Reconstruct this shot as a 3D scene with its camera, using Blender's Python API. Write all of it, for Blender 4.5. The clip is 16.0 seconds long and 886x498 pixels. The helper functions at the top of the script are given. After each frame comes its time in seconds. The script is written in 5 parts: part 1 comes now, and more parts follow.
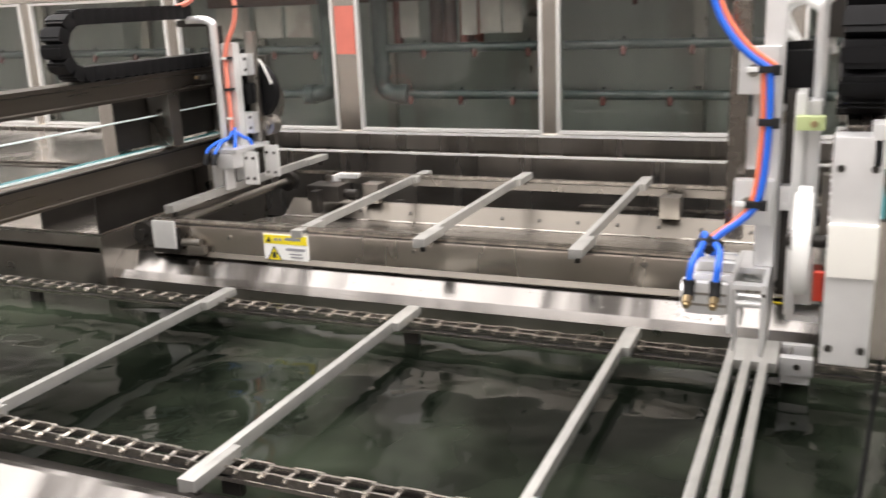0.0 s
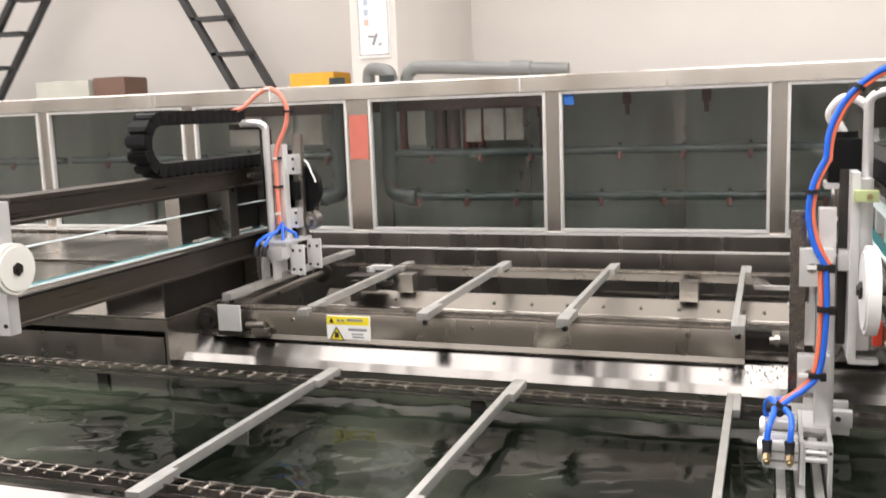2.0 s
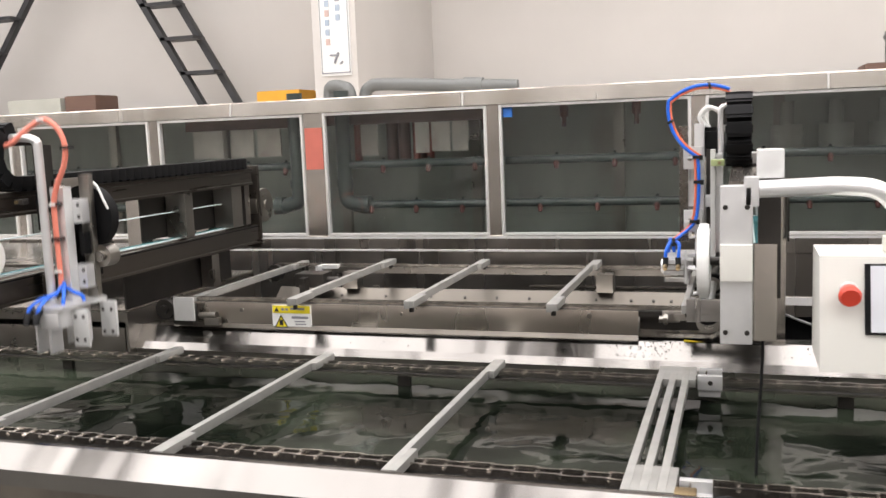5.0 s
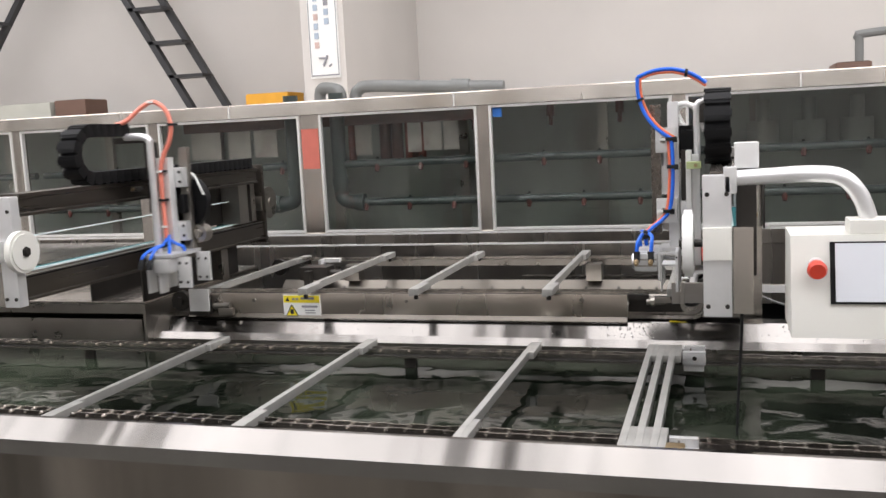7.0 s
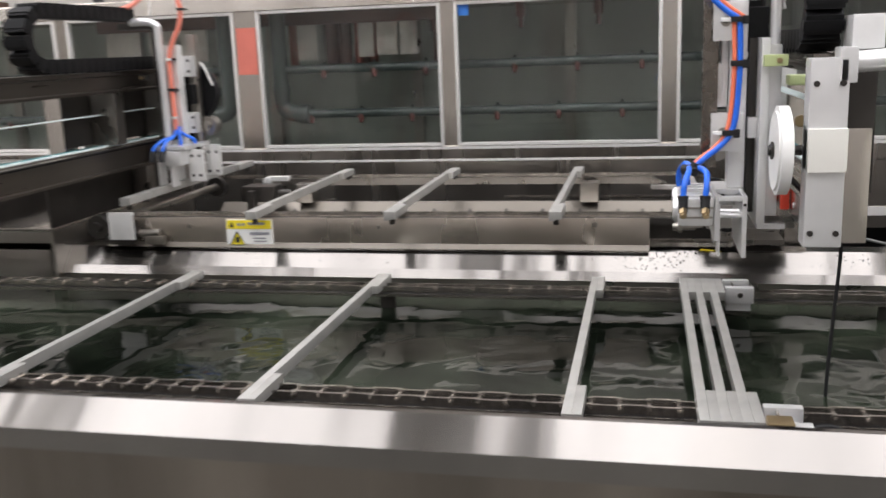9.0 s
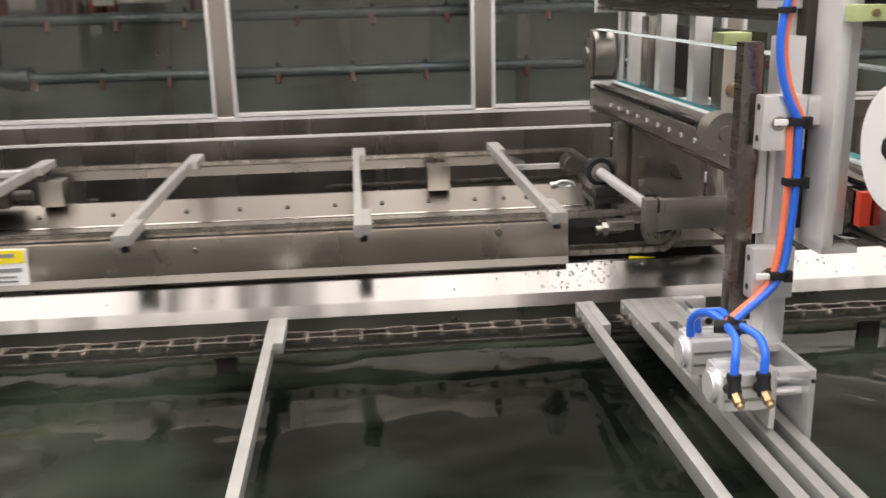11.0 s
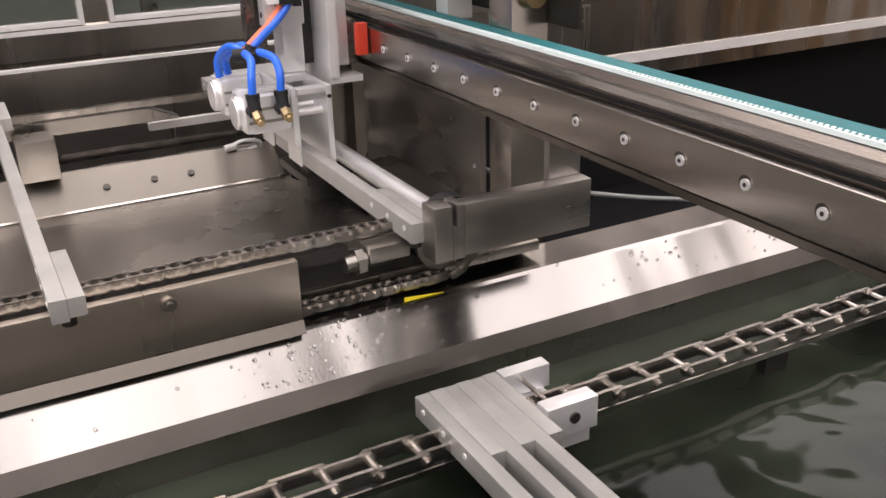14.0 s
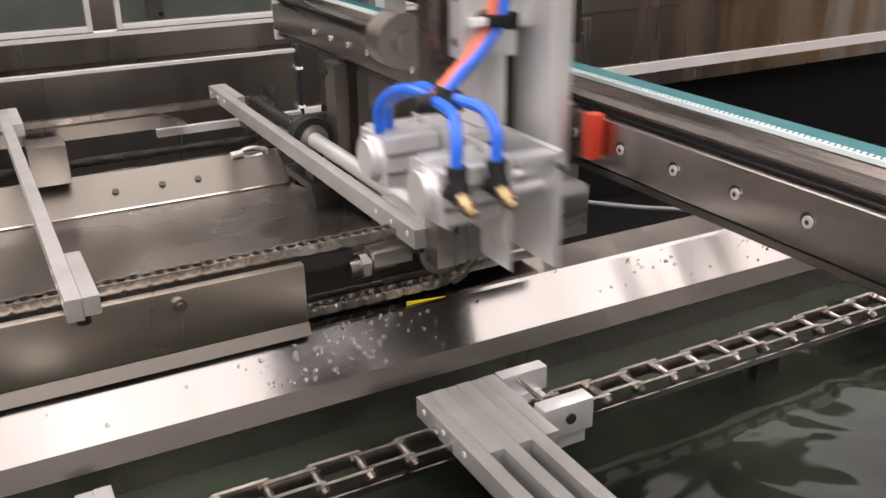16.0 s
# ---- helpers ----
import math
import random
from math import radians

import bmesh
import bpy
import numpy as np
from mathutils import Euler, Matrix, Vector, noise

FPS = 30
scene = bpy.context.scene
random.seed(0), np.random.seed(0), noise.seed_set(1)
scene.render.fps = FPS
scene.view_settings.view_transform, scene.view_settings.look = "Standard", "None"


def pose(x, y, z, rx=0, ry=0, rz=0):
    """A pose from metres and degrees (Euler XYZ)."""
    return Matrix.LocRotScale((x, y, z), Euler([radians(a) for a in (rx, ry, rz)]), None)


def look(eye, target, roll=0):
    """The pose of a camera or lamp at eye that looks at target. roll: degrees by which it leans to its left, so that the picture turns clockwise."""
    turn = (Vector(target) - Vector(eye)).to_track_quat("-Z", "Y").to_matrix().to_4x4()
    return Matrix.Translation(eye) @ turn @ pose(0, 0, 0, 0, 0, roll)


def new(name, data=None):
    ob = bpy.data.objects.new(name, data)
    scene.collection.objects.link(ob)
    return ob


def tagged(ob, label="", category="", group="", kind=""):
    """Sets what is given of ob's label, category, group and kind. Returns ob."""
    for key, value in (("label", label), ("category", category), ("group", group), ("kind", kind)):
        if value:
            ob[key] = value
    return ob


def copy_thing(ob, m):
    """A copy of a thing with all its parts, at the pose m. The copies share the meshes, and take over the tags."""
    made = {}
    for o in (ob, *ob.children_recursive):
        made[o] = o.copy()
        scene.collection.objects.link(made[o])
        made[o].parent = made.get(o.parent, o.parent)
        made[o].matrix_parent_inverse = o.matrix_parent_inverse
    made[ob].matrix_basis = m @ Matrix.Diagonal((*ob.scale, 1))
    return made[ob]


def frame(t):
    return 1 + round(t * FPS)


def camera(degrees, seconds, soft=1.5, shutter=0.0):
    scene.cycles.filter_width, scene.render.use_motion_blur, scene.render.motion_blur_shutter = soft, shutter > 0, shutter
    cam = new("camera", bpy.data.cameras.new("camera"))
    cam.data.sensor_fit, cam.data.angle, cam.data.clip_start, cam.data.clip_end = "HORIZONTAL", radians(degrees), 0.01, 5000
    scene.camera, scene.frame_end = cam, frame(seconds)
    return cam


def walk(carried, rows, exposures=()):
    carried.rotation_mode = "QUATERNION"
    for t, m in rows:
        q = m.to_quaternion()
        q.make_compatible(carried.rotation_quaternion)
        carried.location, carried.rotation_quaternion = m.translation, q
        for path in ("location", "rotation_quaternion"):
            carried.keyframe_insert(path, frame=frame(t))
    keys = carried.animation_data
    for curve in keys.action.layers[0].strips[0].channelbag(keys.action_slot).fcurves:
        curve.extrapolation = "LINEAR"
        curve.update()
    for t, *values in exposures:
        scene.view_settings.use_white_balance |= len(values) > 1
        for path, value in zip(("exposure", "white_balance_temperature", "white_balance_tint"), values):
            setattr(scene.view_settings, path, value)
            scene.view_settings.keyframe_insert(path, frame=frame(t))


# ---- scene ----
cam = camera(51.24, 16.0, shutter=0.6)
PATH = [
    (0, (1.1288, -1.6493, 1.4838), (0.3706, 0.1248, 0.9569), -2.32),
    (0.5, (1.1011, -1.6045, 1.4797), (0.2475, 0.1196, 0.9332), -2.84),
    (1, (1.0616, -1.6501, 1.4883), (0.3024, 0.1344, 0.9994), -3.13),
    (1.5, (0.9463, -1.8493, 1.4735), (0.3243, 0.0128, 1.0920), -2.86),
    (2, (0.9787, -1.9166, 1.4641), (0.3155, -0.0527, 1.1711), -2.03),
    (2.5, (1.0784, -1.9382, 1.4679), (0.3005, -0.1089, 1.2482), -1.14),
    (3, (1.1164, -1.9664, 1.4620), (0.2928, -0.1555, 1.2570), -1.09),
    (3.5, (1.1373, -1.9857, 1.4592), (0.3265, -0.1699, 1.2460), -0.83),
    (4, (1.1542, -1.9994, 1.4493), (0.4231, -0.1540, 1.2043), -1.52),
    (6.5, (1.1701, -2.2824, 1.4276), (0.5925, -0.3846, 1.1733), -2.46),
    (7, (1.1644, -2.2848, 1.4309), (0.5865, -0.3871, 1.1763), -2.80),
    (7.5, (1.1241, -2.2781, 1.4226), (0.5588, -0.3789, 1.1521), -1.40),
    (8, (1.0591, -2.2510, 1.4038), (0.5069, -0.3546, 1.0900), -0.75),
    (8.5, (0.9860, -2.1157, 1.3862), (0.4608, -0.2203, 1.0231), -0.81),
    (9, (0.9273, -1.9119, 1.3620), (0.5024, -0.0042, 0.9375), -2.18),
    (9.2, (0.9041, -1.8568, 1.3656), (0.5453, 0.0614, 0.9278), -2.04),
    (11.3, (0.6005, -1.2799, 1.3558), (0.8809, 0.6191, 0.7945), -0.07),
    (11.5, (0.6069, -1.2027, 1.3588), (0.9681, 0.6777, 0.7811), 0.90),
    (12, (0.5819, -1.0414, 1.3383), (1.1912, 0.7574, 0.7113), -0.49),
    (12.5, (0.5707, -0.8922, 1.3518), (1.3780, 0.7925, 0.6375), -1.23),
    (13, (0.6444, -0.7592, 1.3179), (1.5109, 0.8693, 0.5452), -1.49),
    (13.5, (0.6848, -0.7110, 1.3199), (1.5532, 0.9145, 0.5429), -1.21),
    (14, (0.7124, -0.7003, 1.3184), (1.5659, 0.9322, 0.5395), -1.52),
    (14.5, (0.7081, -0.6949, 1.3157), (1.5637, 0.9392, 0.5425), -1.20),
    (15, (0.6994, -0.7079, 1.3228), (1.5548, 0.9262, 0.5495), -1.21),
    (15.5, (0.6974, -0.7161, 1.3267), (1.5514, 0.9208, 0.5578), -1.14),
    (16, (0.6986, -0.7222, 1.3253), (1.5569, 0.9165, 0.5653), -0.93),
]
walk(cam, [(t, look(*p)) for t, *p in PATH], exposures=[
    (0.0, 0.2, 6500, 12), (1.0, 0.2, 6500, 12), (1.5, 0.4, 5200, 32), (1.8, 0.25, 6000, 16), (2.0, 0.15, 6500, 12), (4.0, 0.12, 6500, 12),
    (6.5, -0.24, 6200, 12), (8.0, -0.18, 6200, 12), (9.0, -0.2, 6200, 12), (11.5, 0.0, 6650, 14), (13.0, 0.0, 6600, 19), (16.0, -0.03, 6600, 17)])

# ---- light ----
world = bpy.data.worlds.new("hall_world")
scene.world = world
world.use_nodes = True
world.node_tree.nodes["Background"].inputs[0].default_value = (0.75, 0.85, 1.0, 1)
world.node_tree.nodes["Background"].inputs[1].default_value = 0.3


def area_lamp(name, m, sx, sy, watts, colour=(1.0, 0.965, 0.945)):
    lamp = bpy.data.lights.new(name, "AREA")
    lamp.shape, lamp.size, lamp.size_y, lamp.energy, lamp.color = "RECTANGLE", sx, sy, watts, colour
    ob = new(name, lamp)
    ob.matrix_world = m
    return ob


# Unseen roof strips, assumed from rim reflections and widened to brighten the rims.
STRIP_W = 168.0
STRIPS = [-6.8, -4.1, -1.4, 1.3, 4.0, 6.7]
for lx in STRIPS:
    area_lamp("roof_light_lamp", pose(lx, -1.6, 4.70, 0, 0, 0), 2.1, 10.4, STRIP_W)

# ---- materials ----


def mat(name, colour, rough=0.5, metal=0.0, grain=(0.0, 0.0, 0.0), vary=0.0, vary_scale=8.0, bump=0.0, bump_scale=200.0,
        rough_vary=0.0, emit=0.0, wave=0.0, wave_stretch=(2.2, 1.0, 0.5), stretch=(1, 1, 1), stain_sheen=None, stain_sheen_scale=3.0, stain_sheen_amount=0.0, piece=0.0, coat=0.0):
    m = bpy.data.materials.new(name)
    m.use_nodes = True
    nt = m.node_tree
    b = nt.nodes["Principled BSDF"]
    b.inputs["Base Color"].default_value = (*colour, 1)
    b.inputs["Roughness"].default_value = rough
    b.inputs["Metallic"].default_value = metal
    if coat:
        b.inputs["Coat Weight"].default_value = coat
    tc = nt.nodes.new("ShaderNodeTexCoord")
    mp = nt.nodes.new("ShaderNodeMapping")
    mp.inputs["Scale"].default_value = stretch
    nt.links.new(tc.outputs["Object"], mp.inputs["Vector"])

    def noise_tex(scale, detail=4.0):
        n = nt.nodes.new("ShaderNodeTexNoise")
        n.inputs["Scale"].default_value = scale
        n.inputs["Detail"].default_value = detail
        nt.links.new(mp.outputs["Vector"], n.inputs["Vector"])
        return n

    if vary or stain_sheen_amount or piece:
        n = noise_tex(vary_scale)
        hsv = nt.nodes.new("ShaderNodeHueSaturation")
        hsv.inputs["Color"].default_value = (*colour, 1)
        r = nt.nodes.new("ShaderNodeMapRange")
        r.inputs["From Min"].default_value, r.inputs["From Max"].default_value = 0.3, 0.7
        r.inputs["To Min"].default_value, r.inputs["To Max"].default_value = 1 - vary, 1 + vary
        nt.links.new(n.outputs["Fac"], r.inputs["Value"])
        val = r.outputs["Result"]
        if piece:
            oi = nt.nodes.new("ShaderNodeObjectInfo")
            pr = nt.nodes.new("ShaderNodeMapRange")
            pr.inputs["To Min"].default_value, pr.inputs["To Max"].default_value = 1 - piece, 1 + piece
            nt.links.new(oi.outputs["Random"], pr.inputs["Value"])
            mu = nt.nodes.new("ShaderNodeMath")
            mu.operation = "MULTIPLY"
            nt.links.new(val, mu.inputs[0])
            nt.links.new(pr.outputs["Result"], mu.inputs[1])
            val = mu.outputs[0]
        nt.links.new(val, hsv.inputs["Value"])
        out = hsv.outputs["Color"]
        # Second tone in patches: stains, and reflections painted into the steels.
        if stain_sheen_amount:
            s = noise_tex(stain_sheen_scale, 6.0)
            sr = nt.nodes.new("ShaderNodeMapRange")
            sr.inputs["From Min"].default_value, sr.inputs["From Max"].default_value = 0.55, 0.75
            sr.inputs["To Max"].default_value = stain_sheen_amount
            nt.links.new(s.outputs["Fac"], sr.inputs["Value"])
            mx = nt.nodes.new("ShaderNodeMixRGB")
            mx.inputs["Color2"].default_value = (*stain_sheen, 1)
            nt.links.new(sr.outputs["Result"], mx.inputs["Fac"])
            nt.links.new(out, mx.inputs["Color1"])
            out = mx.outputs["Color"]
        nt.links.new(out, b.inputs["Base Color"])
    if rough_vary:
        n = noise_tex(vary_scale * 1.7, 5.0)
        r = nt.nodes.new("ShaderNodeMapRange")
        r.inputs["From Min"].default_value, r.inputs["From Max"].default_value = 0.3, 0.7
        r.inputs["To Min"].default_value, r.inputs["To Max"].default_value = max(0.02, rough - rough_vary), rough + rough_vary
        nt.links.new(n.outputs["Fac"], r.inputs["Value"])
        nt.links.new(r.outputs["Result"], b.inputs["Roughness"])
    if bump:
        n = noise_tex(bump_scale, 3.0)
        bp = nt.nodes.new("ShaderNodeBump")
        bp.inputs["Strength"].default_value = bump
        bp.inputs["Distance"].default_value = 0.002
        nt.links.new(n.outputs["Fac"], bp.inputs["Height"])
        nt.links.new(bp.outputs["Normal"], b.inputs["Normal"])
    if wave:
        # soft waviness of rolled sheet
        wm = nt.nodes.new("ShaderNodeMapping")
        wm.inputs["Scale"].default_value = wave_stretch
        nt.links.new(tc.outputs["Object"], wm.inputs["Vector"])
        wn = nt.nodes.new("ShaderNodeTexNoise")
        wn.inputs["Scale"].default_value = 2.6
        wn.inputs["Detail"].default_value = 1.5
        nt.links.new(wm.outputs["Vector"], wn.inputs["Vector"])
        wb_ = nt.nodes.new("ShaderNodeBump")
        wb_.inputs["Strength"].default_value = 1.0
        wb_.inputs["Distance"].default_value = wave
        nt.links.new(wn.outputs["Fac"], wb_.inputs["Height"])
        if bump:
            nt.links.new(wb_.outputs["Normal"], bp.inputs["Normal"])
        else:
            nt.links.new(wb_.outputs["Normal"], b.inputs["Normal"])
    if emit:
        b.inputs["Emission Color"].default_value = (*colour, 1)
        b.inputs["Emission Strength"].default_value = emit
    return m


# Soft brown vertical bands of reflection are put into this steel's colour.
STEEL = mat("brushed_stainless", (0.58, 0.545, 0.50), 0.24, 1.0, vary=0.10, vary_scale=1.6, rough_vary=0.04, bump=0.012, bump_scale=500, wave=0.014, stretch=(2.4, 1.0, 0.4), stain_sheen=(0.34, 0.28, 0.22), stain_sheen_scale=1.1, stain_sheen_amount=0.55)
# The stainless again, lighter and warmer: a bright reflection put into the colour.
PLATE = mat("lit_brushed_plate", (0.66, 0.605, 0.54), 0.28, 1.0, vary=0.12, vary_scale=1.4, rough_vary=0.05, bump=0.012, bump_scale=500, wave=0.012, stretch=(2.0, 1.0, 0.4), stain_sheen=(0.40, 0.33, 0.26), stain_sheen_scale=1.1, stain_sheen_amount=0.45)
# Vertical light and dark reflections are put into the splash steel's colour.
SPLASH = mat("reflection_banded_steel", (0.52, 0.49, 0.45), 0.27, 1.0, vary=0.22, vary_scale=1.6, rough_vary=0.05, bump=0.01, bump_scale=400, wave=0.016, wave_stretch=(2.6, 1, 0.25), stretch=(2.6, 1.0, 0.2), stain_sheen=(0.26, 0.23, 0.20), stain_sheen_scale=1.1, stain_sheen_amount=0.6)
TROUGH = mat("satin_tray_steel", (0.52, 0.49, 0.45), 0.25, 1.0, vary=0.14, vary_scale=3, rough_vary=0.07, wave=0.008, bump=0.03, bump_scale=90, stain_sheen=(0.45, 0.42, 0.38), stain_sheen_scale=2.0, stain_sheen_amount=0.4)
# Dark and light vertical bands painted in for reflections on the tank front.
PANEL = mat("banded_panel_steel", (0.22, 0.195, 0.17), 0.18, 1.0, vary=0.95, vary_scale=0.9, rough_vary=0.03, wave=0.035, wave_stretch=(3.2, 1, 0.15), stretch=(3.4, 1.0, 0.10), stain_sheen=(0.12, 0.10, 0.085), stain_sheen_scale=0.8, stain_sheen_amount=0.7)
# Tray steel with a darker colour in place of a weaker reflection.
SLOPE = mat("darkened_slope_steel", (0.17, 0.155, 0.135), 0.42, 1.0, vary=0.12, vary_scale=3, rough_vary=0.06, bump=0.03, bump_scale=90, stain_sheen=(0.18, 0.165, 0.145), stain_sheen_scale=2.5, stain_sheen_amount=0.5)
RIM = mat("rolled_steel_rim", (0.262, 0.248, 0.235), 0.17, 1.0, vary=0.18, vary_scale=2.2, rough_vary=0.05, bump=0.012, bump_scale=160, wave=0.011, wave_stretch=(2.6, 0.05, 0.05), stretch=(2.2, 0.6, 0.6), stain_sheen=(0.24, 0.225, 0.205), stain_sheen_scale=2.0, stain_sheen_amount=0.6)
DULL = mat("dull_steel", (0.36, 0.34, 0.31), 0.33, 1.0, wave=0.01, vary=0.08, vary_scale=7, rough_vary=0.1, bump=0.05, bump_scale=90, stain_sheen=(0.24, 0.21, 0.18), stain_sheen_scale=2.5, stain_sheen_amount=0.35)
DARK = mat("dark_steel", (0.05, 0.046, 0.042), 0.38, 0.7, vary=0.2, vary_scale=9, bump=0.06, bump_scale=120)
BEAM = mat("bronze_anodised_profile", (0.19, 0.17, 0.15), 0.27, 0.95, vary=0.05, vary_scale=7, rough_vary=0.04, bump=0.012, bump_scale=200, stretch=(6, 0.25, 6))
# Both gantries share the finish; the left one's shade is put into its colour.
BEAM_SHADE = mat("shaded_bronze_profile", (0.135, 0.12, 0.105), 0.30, 0.95, vary=0.06, vary_scale=7, rough_vary=0.04, stretch=(6, 0.25, 6))
GUIDE = mat("ground_guide_rail", (0.44, 0.41, 0.38), 0.24, 1.0, vary=0.05, vary_scale=5, rough_vary=0.03, stretch=(4, 0.4, 4))
ALU = mat("matte_aluminium", (0.73, 0.73, 0.72), 0.42, 0.45, vary=0.06, vary_scale=20, bump=0.04, bump_scale=300)
ALU2 = mat("satin_aluminium", (0.76, 0.76, 0.76), 0.34, 0.65, vary=0.06, vary_scale=16, bump=0.03, bump_scale=300)
BAR = mat("milled_aluminium_bar", (0.40, 0.395, 0.375), 0.42, 0.55, vary=0.10, vary_scale=25, bump=0.05, bump_scale=400, piece=0.025)
CHAIN = mat("oiled_chain_steel", (0.40, 0.375, 0.345), 0.26, 1.0, vary=0.35, vary_scale=60, piece=0.25)
WHITE = mat("white_plastic", (0.78, 0.78, 0.76), 0.4, vary=0.03, vary_scale=10)
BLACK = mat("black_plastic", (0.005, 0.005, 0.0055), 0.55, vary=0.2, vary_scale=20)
RUBBER = mat("black_rubber", (0.014, 0.014, 0.015), 0.6)
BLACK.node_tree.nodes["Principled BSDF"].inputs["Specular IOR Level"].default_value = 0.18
RUBBER.node_tree.nodes["Principled BSDF"].inputs["Specular IOR Level"].default_value = 0.3
BLUE = mat("blue_hose", (0.02, 0.14, 0.72), 0.3, vary=0.05)
ORANGE = mat("orange_hose", (0.85, 0.20, 0.10), 0.35, vary=0.05)
PINK = mat("salmon_hose", (0.78, 0.24, 0.17), 0.35, vary=0.05)
RED = mat("red_plastic", (0.55, 0.045, 0.02), 0.4, vary=0.08, vary_scale=30)
BRASS = mat("brass", (0.42, 0.32, 0.18), 0.38, 1.0)
GREENP = mat("pale_green_plastic", (0.45, 0.52, 0.25), 0.5)
TEAL = mat("teal_belt", (0.004, 0.13, 0.145), 0.6, vary=0.06, vary_scale=50)
BELTW = mat("white_belt_teeth", (0.72, 0.82, 0.82), 0.5)
PVC = mat("grey_pvc", (0.036, 0.046, 0.043), 0.32, vary=0.12, vary_scale=10)
PVCL = mat("light_grey_pvc", (0.15, 0.155, 0.15), 0.45, vary=0.08, vary_scale=8)
NOZ = mat("red_brown_nozzle", (0.09, 0.025, 0.02), 0.5, vary=0.1)
WALL = mat("white_hall_paint", (0.575, 0.55, 0.52), 0.85, vary=0.03, vary_scale=1.5, bump=0.05, bump_scale=40, stain_sheen=(0.50, 0.455, 0.41), stain_sheen_scale=0.5, stain_sheen_amount=0.25)
WALLG = mat("grey_hall_paint", (0.36, 0.34, 0.32), 0.85, vary=0.04, vary_scale=1.5, bump=0.05, bump_scale=40)
CEIL = mat("hall_ceiling", (0.42, 0.40, 0.38), 0.9, vary=0.04, vary_scale=1.0)
FLOOR = mat("grey_epoxy_floor", (0.13, 0.13, 0.12), 0.35, vary=0.12, vary_scale=2.0, rough_vary=0.1)
SCRATCH = mat("scratched_steel_plate", (0.40, 0.38, 0.36), 0.34, 1.0, vary=0.15, vary_scale=5, rough_vary=0.1, bump=0.06, bump_scale=110, stretch=(1, 1, 3))
INNER = mat("spray_cabin_lining", (0.37, 0.39, 0.355), 0.4, vary=0.2, vary_scale=2.2, stain_sheen=(0.22, 0.16, 0.12), stain_sheen_scale=1.6, stain_sheen_amount=0.6, stretch=(1.6, 1, 0.5))
RUST = mat("red_brown_curtain", (0.24, 0.075, 0.055), 0.6, vary=0.3, vary_scale=12)
RUST2 = mat("dark_brown_stained_plastic", (0.085, 0.038, 0.03), 0.5, vary=0.3, vary_scale=12)
PALE = mat("pale_sheet", (0.44, 0.40, 0.36), 0.6, vary=0.16, vary_scale=9, stain_sheen=(0.25, 0.15, 0.11), stain_sheen_scale=6.0, stain_sheen_amount=0.7)
YELLOW = mat("yellow_label", (0.80, 0.66, 0.02), 0.5)
PAPER = mat("white_label", (0.80, 0.80, 0.78), 0.5)
INK = mat("black_ink", (0.02, 0.02, 0.02), 0.5)
GREYINK = mat("grey_ink", (0.25, 0.25, 0.27), 0.5)
BLUEINK = mat("blue_ink", (0.36, 0.42, 0.50), 0.5)
REDINK = mat("faded_red_ink", (0.52, 0.38, 0.34), 0.5)
REDPATCH = mat("red_patch", (0.55, 0.15, 0.11), 0.5, vary=0.06, vary_scale=20)
BLUEGLINT = mat("blue_pane_reflection", (0.03, 0.16, 0.55), 0.4)
CARDBOARD = mat("orange_carton", (0.72, 0.36, 0.03), 0.7, vary=0.08, vary_scale=6)
BROWNBOX = mat("brown_carton", (0.13, 0.075, 0.055), 0.7, vary=0.08, vary_scale=6)
GREYBOX = mat("grey_carton", (0.42, 0.42, 0.37), 0.7, vary=0.06, vary_scale=6)
KRAFT = mat("kraft_carton", (0.36, 0.22, 0.10), 0.75, vary=0.10, vary_scale=5)
LADDER = mat("dark_ladder_paint", (0.03, 0.03, 0.032), 0.5, vary=0.15, vary_scale=8)
PANELW = mat("ivory_powder_coat", (0.70, 0.69, 0.64), 0.45, vary=0.02, vary_scale=5)
SCREEN = mat("pale_touch_screen", (0.62, 0.64, 0.68), 0.12, coat=0.5)
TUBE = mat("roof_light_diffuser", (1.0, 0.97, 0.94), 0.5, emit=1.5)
DROP = mat("water_drop", (0.9, 0.92, 0.92), 0.02)
DROP.node_tree.nodes["Principled BSDF"].inputs["Transmission Weight"].default_value = 1.0
DROP.node_tree.nodes["Principled BSDF"].inputs["IOR"].default_value = 1.33


def glass_material():
    m = bpy.data.materials.new("clear_pane")
    m.use_nodes = True
    b = m.node_tree.nodes["Principled BSDF"]
    b.inputs["Base Color"].default_value = (0.93, 0.97, 0.95, 1)
    b.inputs["Roughness"].default_value = 0.03
    b.inputs["Transmission Weight"].default_value = 1.0
    b.inputs["IOR"].default_value = 1.45
    return m


GLASS = glass_material()
EDGE = mat("bright_edge_strip", (0.72, 0.71, 0.69), 0.3, 0.35, vary=0.03, vary_scale=10)


